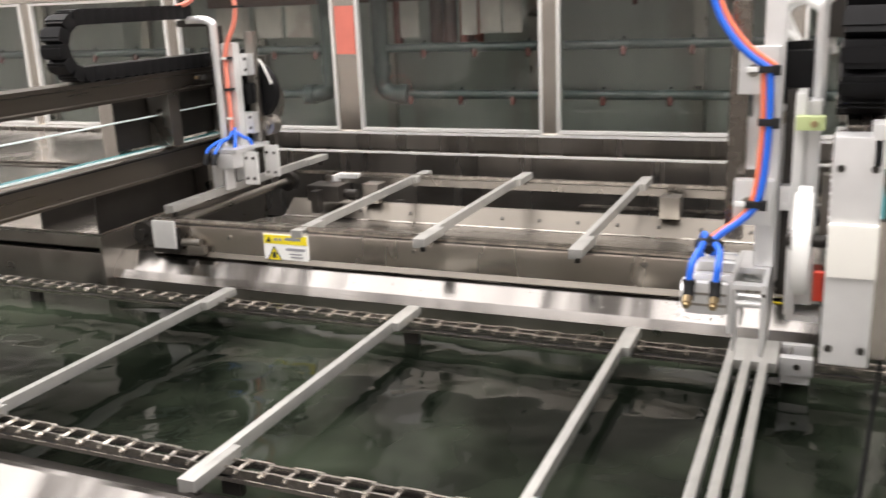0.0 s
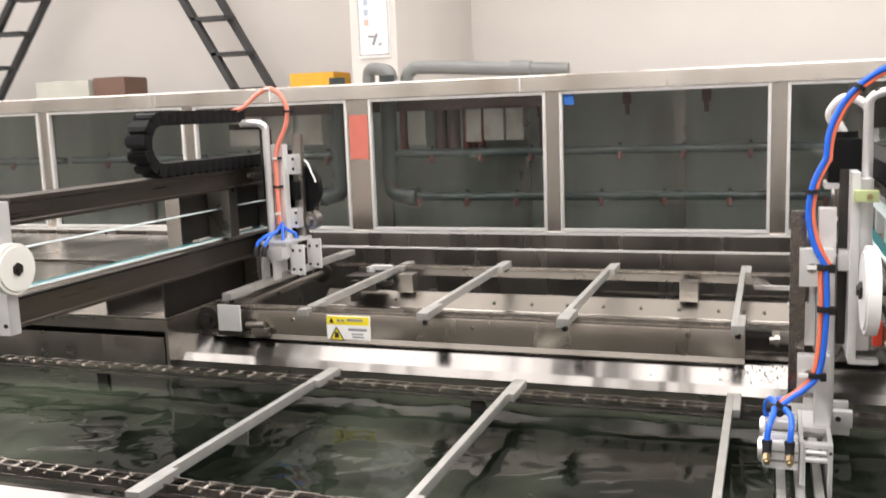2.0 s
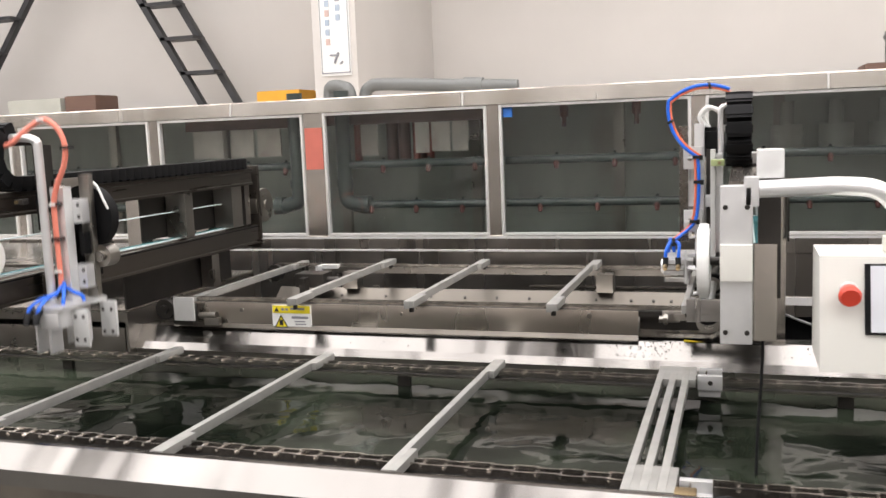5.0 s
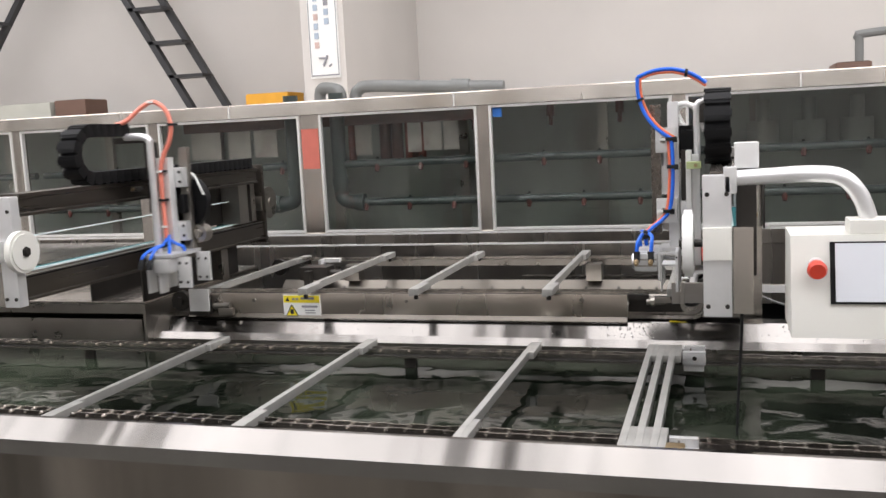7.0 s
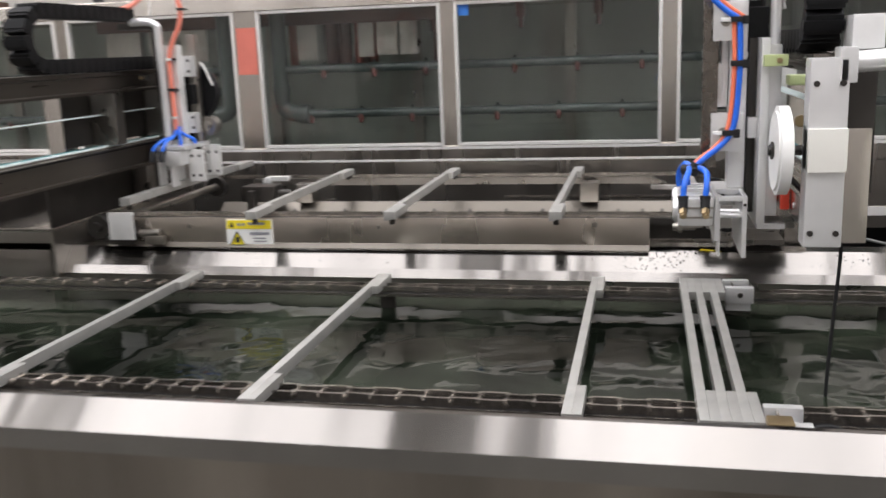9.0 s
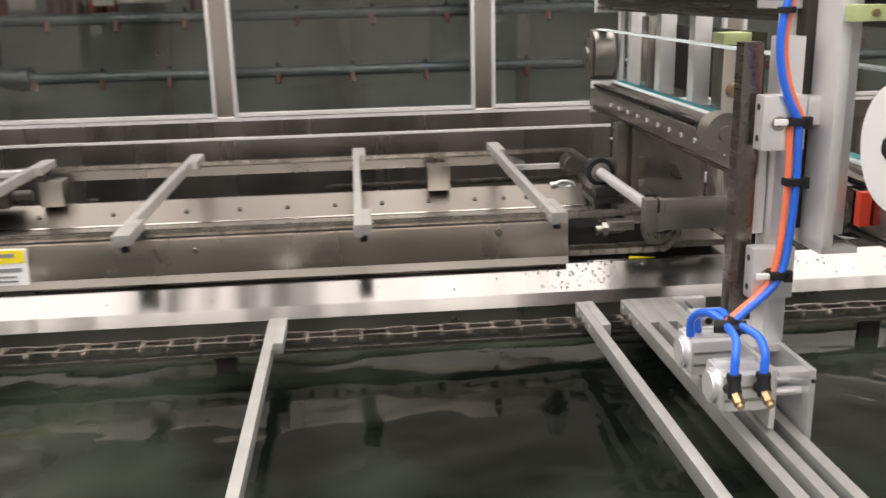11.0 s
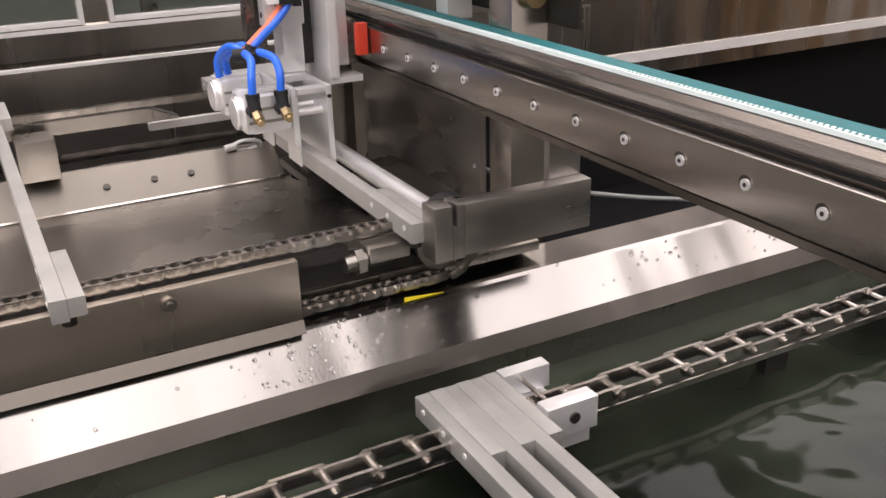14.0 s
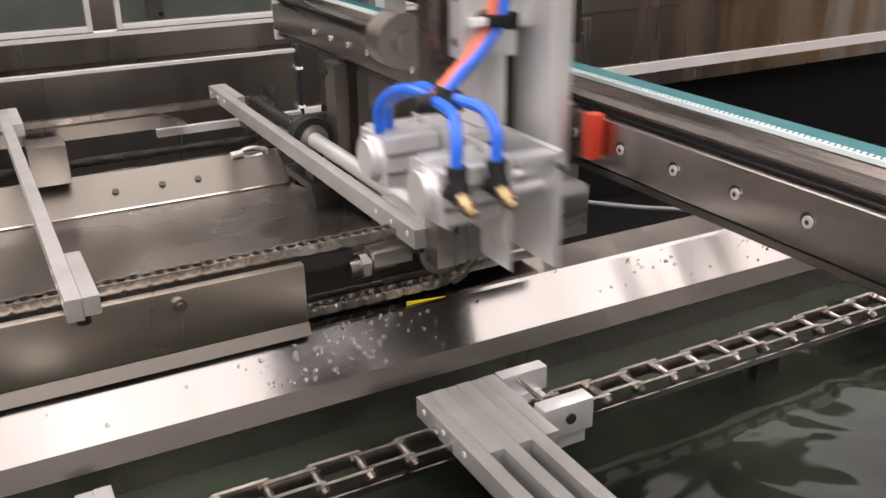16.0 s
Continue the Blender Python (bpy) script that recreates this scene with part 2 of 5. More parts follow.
def water_material():
    m = bpy.data.materials.new("murky_green_water")
    m.use_nodes = True
    nt = m.node_tree
    b = nt.nodes["Principled BSDF"]
    b.inputs["Roughness"].default_value = 0.045
    b.inputs["IOR"].default_value = 1.33
    b.inputs["Specular IOR Level"].default_value = 0.15
    tc = nt.nodes.new("ShaderNodeTexCoord")
    n1 = nt.nodes.new("ShaderNodeTexNoise")
    n1.inputs["Scale"].default_value = 3.0
    n1.inputs["Detail"].default_value = 3.0
    nt.links.new(tc.outputs["Object"], n1.inputs["Vector"])
    ramp = nt.nodes.new("ShaderNodeValToRGB")
    ramp.color_ramp.elements[0].position, ramp.color_ramp.elements[0].color = 0.41, (0.003, 0.0042, 0.0028, 1)
    ramp.color_ramp.elements[1].position, ramp.color_ramp.elements[1].color = 0.70, (0.034, 0.043, 0.029, 1)
    nt.links.new(n1.outputs["Fac"], ramp.inputs["Fac"])
    nt.links.new(ramp.outputs["Color"], b.inputs["Base Color"])
    n2 = nt.nodes.new("ShaderNodeTexNoise")
    n2.inputs["Scale"].default_value = 9.0
    n2.inputs["Detail"].default_value = 1.5
    n2.inputs["Distortion"].default_value = 0.6
    nt.links.new(tc.outputs["Object"], n2.inputs["Vector"])
    bp = nt.nodes.new("ShaderNodeBump")
    bp.inputs["Strength"].default_value = 0.24
    bp.inputs["Distance"].default_value = 0.012
    nt.links.new(n2.outputs["Fac"], bp.inputs["Height"])
    nt.links.new(bp.outputs["Normal"], b.inputs["Normal"])
    return m


WATER = water_material()

# ---- mesh building ----


class Build:
    """Collects simple solids into one bmesh."""

    def __init__(self):
        self.bm = bmesh.new()

    def box(self, x0, x1, y0, y1, z0, z1, bevel=0.0):
        r = bmesh.ops.create_cube(self.bm, size=1.0)
        bmesh.ops.transform(self.bm, verts=r["verts"], matrix=Matrix.Translation(((x0 + x1) / 2, (y0 + y1) / 2, (z0 + z1) / 2)) @ Matrix.Diagonal((x1 - x0, y1 - y0, z1 - z0, 1)))
        if bevel:
            es = list({e for v in r["verts"] for e in v.link_edges})
            bmesh.ops.bevel(self.bm, geom=es, offset=bevel, segments=2, profile=0.7, affect="EDGES")
        return self

    def rod(self, a, b, r, n=16, r2=None):
        a, b = Vector(a), Vector(b)
        d = b - a
        q = d.to_track_quat("Z", "Y").to_matrix().to_4x4()
        bmesh.ops.create_cone(self.bm, cap_ends=True, segments=n, radius1=r, radius2=r if r2 is None else r2, depth=d.length, matrix=Matrix.Translation((a + b) / 2) @ q)
        return self

    def prism(self, profile, axis, a, b):
        """Extrudes a profile along x (profile in y, z), y (x, z) or z (x, y)."""
        def at(p, s):
            return {"x": (s, p[0], p[1]), "y": (p[0], s, p[1]), "z": (p[0], p[1], s)}[axis]
        lo = [self.bm.verts.new(at(p, a)) for p in profile]
        hi = [self.bm.verts.new(at(p, b)) for p in profile]
        n = len(profile)
        fs = [self.bm.faces.new(lo), self.bm.faces.new(hi)]
        fs += [self.bm.faces.new((lo[i], lo[(i + 1) % n], hi[(i + 1) % n], hi[i])) for i in range(n)]
        bmesh.ops.recalc_face_normals(self.bm, faces=fs)
        return self

    def tube(self, points, r, n=10, steps=6):
        """A round tube along a smooth curve through the points."""
        P = [Vector(p) for p in points]
        path = []
        for i in range(len(P) - 1):
            p0, p1, p2, p3 = P[max(i - 1, 0)], P[i], P[i + 1], P[min(i + 2, len(P) - 1)]
            for k in range(steps):
                t = k / steps
                path.append(0.5 * (2 * p1 + (p2 - p0) * t + (2 * p0 - 5 * p1 + 4 * p2 - p3) * t * t + (3 * p1 - p0 - 3 * p2 + p3) * t ** 3))
        path.append(P[-1])
        rings, up = [], Vector((0.31, 0.2, 0.93))
        for i, p in enumerate(path):
            d = (path[min(i + 1, len(path) - 1)] - path[max(i - 1, 0)]).normalized()
            u = d.cross(up)
            if u.length < 0.05:
                u = d.cross(Vector((1, 0, 0)))
            u.normalize()
            v = u.cross(d).normalized()
            up = v
            rings.append([self.bm.verts.new(p + r * (math.cos(2 * math.pi * j / n) * u + math.sin(2 * math.pi * j / n) * v)) for j in range(n)])
        for a, b in zip(rings, rings[1:]):
            for j in range(n):
                self.bm.faces.new((a[j], a[(j + 1) % n], b[(j + 1) % n], b[j]))
        self.bm.faces.new(rings[0])
        self.bm.faces.new(rings[-1])
        bmesh.ops.recalc_face_normals(self.bm, faces=self.bm.faces[:])
        return self

    def flip_x(self):
        for v in self.bm.verts:
            v.co.x = -v.co.x
        bmesh.ops.reverse_faces(self.bm, faces=self.bm.faces[:])
        return self

    def mesh(self, name, material, smooth=True):
        me = bpy.data.meshes.new(name)
        self.bm.to_mesh(me)
        self.bm.free()
        me.materials.append(material)
        if smooth:
            me.shade_smooth()
            me.set_sharp_from_angle(angle=radians(35))
        return me


def part(name, build, material, parent, label="", m=None):
    ob = new(name, build.mesh(name, material))
    ob.parent = parent
    if m is not None:
        ob.matrix_basis = m
    if label:
        tagged(ob, label)
    return ob


def thing(name, build, material, label, category, group="", kind="", m=None):
    ob = new(name, build.mesh(name, material) if build else None)
    if m is not None:
        ob.matrix_basis = m
    return tagged(ob, label, category, group, kind)


def B():
    return Build()


# ---- hall ----
thing("floor", B().box(-9, 8, -7, 5.4, -0.2, 0), FLOOR, "grey epoxy factory floor", "floor", kind="structure")
thing("ceiling", B().box(-9, 8, -7, 5.4, 4.8, 5.0), CEIL, "plain pale hall ceiling", "ceiling", kind="structure")
thing("wall_north", B().box(-9, 8, 5.2, 5.4, 0, 4.8), WALL, "white painted hall wall, slightly stained", "wall", kind="structure")
thing("wall_west", B().box(-9.2, -9, -7, 5.4, 0, 4.8), WALL, "white painted hall wall", "wall", kind="structure")
thing("wall_east", B().box(8, 8.2, -7, 5.4, 0, 4.8), WALLG, "grey painted hall wall", "wall", kind="structure")
thing("wall_south", B().box(-9, 8, -7.2, -7, 0, 4.8), WALLG, "grey painted hall wall", "wall", kind="structure")
thing("pillar", B().box(-1.56, -1.245, 3.6, 5.2, 0, 4.8, 0.01), WALL, "white painted square hall pillar", "pillar", kind="structure")
# Glowing panels for the assumed roof strips; none of them is in view.
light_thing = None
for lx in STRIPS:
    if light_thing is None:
        light_thing = thing("roof_light", None, None, "assumed roof light, unseen, with a framed white diffuser", "roof light", "roof lights", m=pose(lx, -1.6, 4.8))
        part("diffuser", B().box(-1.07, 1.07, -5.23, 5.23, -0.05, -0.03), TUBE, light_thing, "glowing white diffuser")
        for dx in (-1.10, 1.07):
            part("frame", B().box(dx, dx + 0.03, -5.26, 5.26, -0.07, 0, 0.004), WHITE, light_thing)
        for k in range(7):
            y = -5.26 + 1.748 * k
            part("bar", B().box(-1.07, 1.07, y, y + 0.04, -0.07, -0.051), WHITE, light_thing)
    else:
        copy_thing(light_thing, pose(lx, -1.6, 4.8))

poster = thing("poster", B().box(-1.5, -1.285, 3.585, 3.6, 1.82, 2.75, 0.003), PAPER, "tall white wall poster with columns of faded characters", "poster")
part("poster_border", B().box(-1.494, -1.291, 3.580, 3.586, 1.835, 1.842).box(-1.494, -1.490, 3.580, 3.586, 1.835, 2.7).box(-1.295, -1.291, 3.580, 3.586, 1.835, 2.7), GREYINK, poster)
for k in range(9):
    z = 2.02 + k * 0.062
    part("character_bar", B().box(-1.455, -1.425, 3.578, 3.584, z, z + 0.04), BLUEINK if k % 3 else REDINK, poster)
    if k > 1:
        part("character_bar", B().box(-1.378, -1.346, 3.578, 3.584, z + 0.03, z + 0.07), BLUEINK if k < 4 else GREYINK, poster)
part("drawing", B().rod((-1.40, 3.58, 1.90), (-1.37, 3.58, 1.97), 0.008).rod((-1.43, 3.58, 1.955), (-1.37, 3.58, 1.95), 0.006).rod((-1.36, 3.58, 1.895), (-1.34, 3.58, 1.91), 0.006), GREYINK, poster)

# ---- spray cabin behind the conveyor ----
WY = 1.469
cabin = thing("spray_cabin", None, None, "long stainless steel spray cabin with framed viewing windows", "spray cabin", m=pose(0, 0, 0))
part("roof", B().box(-6.5, 6.0, WY, 4.9, 1.545, 1.575), STEEL, cabin)
part("back_panel", B().box(-6.5, 6.0, 2.55, 2.57, 0.3, 1.545), INNER, cabin, "grey-green stained cabin lining")
for k in range(17):
    x = -6.1 + 0.74 * k
    part("lining_rib", B().box(x, x + 0.05, 2.52, 2.55, 0.64, 1.545), DULL, cabin)
part("cabin_floor", B().box(-6.5, 6.0, WY + 0.15, 2.55, 0.62, 0.64), INNER, cabin)
part("front_panel", B().box(-6.5, 6.0, WY, WY + 0.03, 0.70, 1.005), SPLASH, cabin)
part("lower_strip", B().box(1.3, 6.0, WY - 0.008, WY, 0.744, 0.774), EDGE, cabin)
# Black sheet added in place of the shaded void below the front panel.
part("plinth", B().box(-6.5, 6.0, WY + 0.12, WY + 0.14, 0.0, 0.70), BLACK, cabin, "added black sheet for the dark void under the cabin")
part("bottom_rail", B().prism([(WY, 1.008), (WY - 0.012, 1.003), (WY - 0.012, 0.940), (WY, 0.936)], "x", -6.5, 6.0), SPLASH, cabin)
part("sill_strip", B().box(-6.5, 6.0, WY - 0.0145, WY - 0.0125, 0.994, 1.004), EDGE, cabin, "bright sill strip")
part("fascia", B().prism([(WY - 0.016, 1.527), (WY - 0.0105, 1.582), (WY - 0.006, 1.586), (WY + 0.1, 1.586), (WY + 0.1, 1.5765), (WY + 0.001, 1.5765), (WY - 0.004, 1.527)], "x", -6.5, 6.0), STEEL, cabin, "folded steel fascia")
cabin.children[-1].data.set_sharp_from_angle(angle=radians(15))
for x in (-2.5, -0.95, 0.10, 1.45):
    part("fascia_seam", B().prism([(WY - 0.0175, 1.528), (WY - 0.0122, 1.581), (WY - 0.0102, 1.581), (WY - 0.0155, 1.528)], "x", x, x + 0.006), EDGE, cabin)
EDGES = [-4.34, -3.60, -2.86, -2.12, -1.35, -0.563, 0.222, 1.009, 1.80, 2.58, 3.36, 4.14]
for i, x in enumerate(EDGES):
    w = 0.047 if i == 5 else 0.026
    part("mullion", B().box(x - w, x + w, WY - 0.002, WY + 0.035, 1.005, 1.525), STEEL, cabin)
for i in range(len(EDGES) - 1):
    x0 = EDGES[i] + (0.047 if i == 5 else 0.026)
    x1 = EDGES[i + 1] - (0.047 if i + 1 == 5 else 0.026)
    win = part("window", B().box(x0 + 0.004, x1 - 0.004, WY + 0.012, WY + 0.017, 1.008, 1.522), GLASS, cabin, "clear hinged viewing pane")
    win.visible_shadow = False
    f = 0.011
    part("window_frame", B().box(x0, x0 + f, WY - 0.010, WY + 0.012, 1.006, 1.5245, 0.002).box(x1 - f, x1, WY - 0.010, WY + 0.012, 1.006, 1.5245, 0.002)
         .box(x0 + f, x1 - f, WY - 0.010, WY + 0.012, 1.006, 1.006 + f, 0.002).box(x0 + f, x1 - f, WY - 0.010, WY + 0.012, 1.5245 - f, 1.5245, 0.002), EDGE, win, "bright aluminium edge strip")
# Flat red patch over the wide mullion.
part("sticker", B().box(-0.603, -0.523, WY - 0.005, WY - 0.0022, 1.29, 1.465), REDPATCH, cabin, "plain red patch on the mullion")
# Blue patch that paints a reflection into the corner of the pane.
part("sticker", B().box(0.262, 0.30, WY + 0.004, WY + 0.0118, 1.475, 1.515), BLUEGLINT, cabin, "small blue patch painted for a reflection in the pane")


def spray_pipes(x0, x1, y, left_end, right_end):
    ob = thing("spray_pipe", None, None, "dark grey plastic spray pipe with red-brown nozzles inside the cabin", "spray pipe", "spray pipes in the cabin")
    for z in (1.125, 1.30):
        part("pipe", B().rod((x0, y, z), (x1, y, z), 0.0175), PVC, ob)
        n = max(2, int((x1 - x0) / 0.2))
        for k in range(n):
            x = x0 + (k + 0.6 + 0.3 * (z > 1.2)) * (x1 - x0) / (n + 0.2)
            if x < x1 - 0.02:
                part("nozzle", B().rod((x, y - 0.006, z - 0.005), (x, y - 0.018, z - 0.036), 0.014, 10, 0.008), NOZ, ob)
                part("clamp", B().rod((x - 0.014, y, z), (x + 0.014, y, z), 0.020, 12).rod((x, y, z + 0.01), (x, y, z + 0.028), 0.006, 8), PVC, ob)
    for end, xe in ((left_end, x0), (right_end, x1)):
        if end:
            part("riser", B().tube([(xe, y, 1.62), (xe, y, 1.4), (xe, y, 1.19), (xe + end * 0.012, y, 1.145), (xe + end * 0.05, y, 1.128), (xe + end * 0.10, y, 1.125)], 0.034, 16), PVC, ob)
            part("elbow_collar", B().rod((xe + end * 0.075, y, 1.125), (xe + end * 0.115, y, 1.125), 0.040, 16).rod((xe, y, 1.205), (xe, y, 1.24), 0.039, 16), PVC, ob)
    return ob


spray_pipes(-0.495, 0.165, 1.62, 1, 0)
spray_pipes(0.235, 0.985, 1.62, 0, 0)
spray_pipes(1.03, 1.78, 1.62, 0, 0)
spray_pipes(1.83, 2.6, 1.62, 0, 0)
spray_pipes(-1.33, -0.72, 1.62, 0, -1)
spray_pipes(-2.1, -1.38, 1.62, 0, 0)
spray_pipes(-2.9, -2.15, 1.62, 0, 0)
curtain = thing("inner_pipework", None, None, "red-brown stained pipework and pale sheets inside the cabin", "pipework")
part("header", B().box(-1.32, 0.19, 1.672, 1.694, 1.472, 1.544, 0.004), RUST2, curtain, "dark brown stained header duct")
for x0, x1, z0 in ((-0.445, -0.365, 1.335), (-0.19, -0.125, 1.34), (-0.115, -0.03, 1.345), (-0.02, 0.05, 1.345), (-1.10, -0.98, 1.345), (-0.96, -0.84, 1.345), (-1.30, -1.14, 1.345)):
    part("pale_sheet", B().box(x0, x1, 1.70, 1.706, z0, 1.544, 0.002), PALE, curtain, "pale plastic sheet")
for k, x in enumerate((-0.50, -0.34, -0.31, -0.275, -0.225, -0.20, -0.155, 0.115, -0.72, -0.80)):
    part("stained_pipe", B().rod((x, 1.80 + 0.02 * (k % 3), 1.285), (x, 1.80 + 0.02 * (k % 3), 1.544), 0.018 + 0.010 * (k % 2)), RUST2 if k % 2 else RUST, curtain)
for x in (-1.28, -1.12, -0.96, -0.8, -0.11, 0.01, 0.1, 0.45, 0.75):
    part("hanging_nozzle", B().rod((x, 1.78, 1.545), (x, 1.78, 1.47), 0.018, 10).rod((x, 1.78, 1.47), (x, 1.78, 1.43), 0.010, 8), NOZ, curtain)
for x in (1.35, 1.55, 1.75, 1.95, 2.15):
    part("grey_tank", B().rod((x, 2.25, 1.28), (x, 2.25, 1.40), 0.07, 20).rod((x, 2.25, 1.40), (x, 2.25, 1.5), 0.03, 12), INNER, curtain)

# on the cabin roof
pipe = thing("roof_pipe", None, None, "grey plastic drain pipe with elbows lying on the cabin roof", "pipe")
part("run", B().tube([(-0.93, 2.95, 1.576), (-0.93, 2.95, 1.66), (-0.90, 2.95, 1.70), (-0.82, 2.95, 1.712), (-0.4, 2.95, 1.685), (-0.02, 2.95, 1.662)], 0.036, 14), PVCL, pipe)
part("collar", B().rod((-0.33, 2.95, 1.683), (-0.22, 2.95, 1.676), 0.043, 16), PVCL, pipe)
part("elbow", B().tube([(-1.16, 2.95, 1.576), (-1.16, 2.95, 1.68), (-1.13, 2.93, 1.715), (-1.06, 2.9, 1.71), (-1.0, 2.86, 1.69), (-0.985, 2.86, 1.64)], 0.036, 14), PVCL, pipe)
part("support", B().box(-0.10, -0.05, 2.92, 2.98, 1.576, 1.632), PVCL, pipe)


def carton(x0, x1, y, z1, material, label):
    ob = thing("carton", B().box(x0, x1, y, y + 0.3, 1.576, z1, 0.004), material, label, "carton")
    part("flap", B().box(x0 + 0.01, x1 - 0.01, y + 0.01, y + 0.29, z1 + 0.001, z1 + 0.004), material, ob)


carton(-2.48, -2.11, 4.46, 1.79, CARDBOARD, "orange carton standing on the cabin roof")
carton(-4.31, -4.0, 4.46, 1.84, BROWNBOX, "dark brown carton standing on the cabin roof")
carton(-4.91, -4.36, 4.46, 1.83, GREYBOX, "pale grey carton standing on the cabin roof")
carton(1.70, 1.86, 2.6, 1.66, BROWNBOX, "small dark box standing on the cabin roof")
frame_ob = thing("pipe_frame", None, None, "grey bent pipe frame standing on the cabin roof", "pipe frame")
part("hoop", B().tube([(1.86, 3.0, 1.576), (1.855, 3.0, 1.78), (1.88, 3.0, 1.82), (2.3, 3.0, 1.83), (2.34, 3.0, 1.78), (2.34, 3.0, 1.576)], 0.022), PVCL, frame_ob)

ladder = thing("step_ladder", None, None, "tall dark painted A-shaped step ladder", "ladder")
for sgn, xb, xt in ((1, -3.04, -4.12), (-1, -6.06, -4.66)):
    for dx, dy in ((0.0, 0.0), (0.27, 0.12)):
        part("rail", B().prism([(xb + dx - 0.03, 1.576), (xb + dx + 0.03, 1.576), (xt + dx + 0.03, 3.4), (xt + dx - 0.03, 3.4)], "y", 4.68 + dy, 4.74 + dy), LADDER, ladder)
    for k in range(6):
        z = 1.70 + 0.29 * k
        u = (z - 1.576) / (3.4 - 1.576)
        x = xb + (xt - xb) * u
        part("rung", B().box(x - 0.02, x + 0.30, 4.68, 4.86, z - 0.012, z + 0.016), LADDER, ladder)

# ---- front tank ----
FAR_Y, NEAR_Y = -0.150, -0.735
tank = thing("water_tank", None, None, "long stainless steel dipping tank with polished rims", "tank")
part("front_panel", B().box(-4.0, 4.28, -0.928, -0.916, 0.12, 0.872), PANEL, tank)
part("front_rim", B().prism([(-0.931, 0.872), (-0.931, 0.900), (-0.888, 0.930), (-0.878, 0.930), (-0.878, 0.62), (-0.886, 0.62), (-0.886, 0.918), (-0.922, 0.892), (-0.922, 0.872)], "x", -4.0, 4.28), RIM, tank)
part("middle_rim", B().prism([(-0.0385, 0.880), (-0.0300, 0.8985), (-0.028, 0.9005), (0.004, 0.934), (0.008, 0.936), (0.06, 0.936), (0.06, 0.928), (0.012, 0.928), (-0.022, 0.893), (-0.0325, 0.878)], "x", -0.43, 4.28), RIM, tank)
for ob in tank.children:
    if "rim" in ob.name:
        ob.data.set_sharp_from_angle(angle=radians(12))
part("middle_wall", B().box(-4.0, 4.28, 0.0, 0.012, 0.12, 0.85), DULL, tank)
part("rim_skirt", B().box(-0.43, 4.28, -0.030, -0.022, 0.838, 0.884), DULL, tank)
# Added black sheets that stand for the darkness in the gap behind the tank.
part("base_tray", B().box(-4.0, 4.28, 0.013, 1.58, 0.30, 0.31).box(4.28, 5.9, 0.3, 1.58, 0.30, 0.31).box(4.28, 5.9, 0.30, 0.31, 0.0, 0.30), BLACK, tank, "added black sheet for the dark gap behind the tank")
part("tank_floor", B().box(-4.0, 4.28, -0.916, 0.0, 0.12, 0.14), DULL, tank)
part("end_wall", B().box(-4.0, -3.98, -0.916, 0.0, 0.14, 0.9), DULL, tank)
part("end_wall", B().box(4.26, 4.28, -0.916, 0.0, 0.14, 0.9), DULL, tank)
for y0 in (FAR_Y, NEAR_Y):
    part("chain_rail", B().box(-3.97, 4.25, y0 - 0.010, y0 + 0.012, 0.872, 0.8765), BLACK, tank, "dark chain rail")
    part("rail_edge", B().box(-3.97, 4.25, y0 - 0.0122, y0 - 0.0100, 0.872, 0.8780), GUIDE, tank, "bright rail edge")
# Dark strip laid over the water where it reflects only dark things.
part("splash_strip", B().box(-3.97, 4.25, -0.877, NEAR_Y - 0.018, 0.850, 0.853), DARK, tank, "added dark strip over the dark water between rim and chain")
for k in range(9):
    x = -3.4 + k * 0.95
    part("rail_post", B().box(x, x + 0.03, FAR_Y - 0.002, FAR_Y + 0.009, 0.14, 0.872), DARK, tank)
    part("rail_post", B().box(x, x + 0.03, NEAR_Y - 0.002, NEAR_Y + 0.009, 0.14, 0.872), DARK, tank)
    part("foot", B().box(x, x + 0.07, -0.9, -0.83, 0, 0.12), DARK, tank)
    part("foot", B().box(x, x + 0.07, -0.1, -0.03, 0, 0.12), DARK, tank)
rng = random.Random(4)
drops = B()
for k in range(210):
    x = rng.choice((rng.gauss(1.0, 0.05), rng.gauss(0.93, 0.03), rng.uniform(1.3, 1.75), rng.uniform(-0.3, 2.2)))
    s = rng.random()
    y = -0.026 + 0.032 * s
    z = 0.901 + 0.0352 * s
    r = rng.uniform(0.0008, 0.0026)
    bmesh.ops.create_icosphere(drops.bm, subdivisions=1, radius=r, matrix=Matrix.Translation((x, y - 0.0005, z + 0.0005)))
part("water_film", drops, DROP, tank, "scattered drops of water")["kind"] = "stuff"

wb = B()
NX, NY = 260, 50
grid = [[None] * (NY + 1) for _ in range(NX + 1)]
for i in range(NX + 1):
    for j in range(NY + 1):
        x = -3.975 + 8.23 * i / NX
        y = -0.884 + 0.882 * j / NY
        h = 0.0016 * noise.noise((x * 7, y * 9, 1.3)) + 0.001 * noise.noise((x * 17, y * 21, 4.1))
        grid[i][j] = wb.bm.verts.new((x, y, 0.845 + h))
for i in range(NX):
    for j in range(NY):
        wb.bm.faces.new((grid[i][j], grid[i + 1][j], grid[i + 1][j + 1], grid[i][j + 1]))
thing("water", wb, WATER, "dark murky green rippled water", "water", kind="structure")


def plate_outline(pitch, h):
    """Outline of a straight chain plate with chamfered ends."""
    e = pitch / 2 + h
    c = h * 0.6
    return [(-e, -h + c), (-e + c, -h), (e - c, -h), (e, -h + c), (e, h - c), (e - c, h), (-e + c, h), (-e, h - c)]


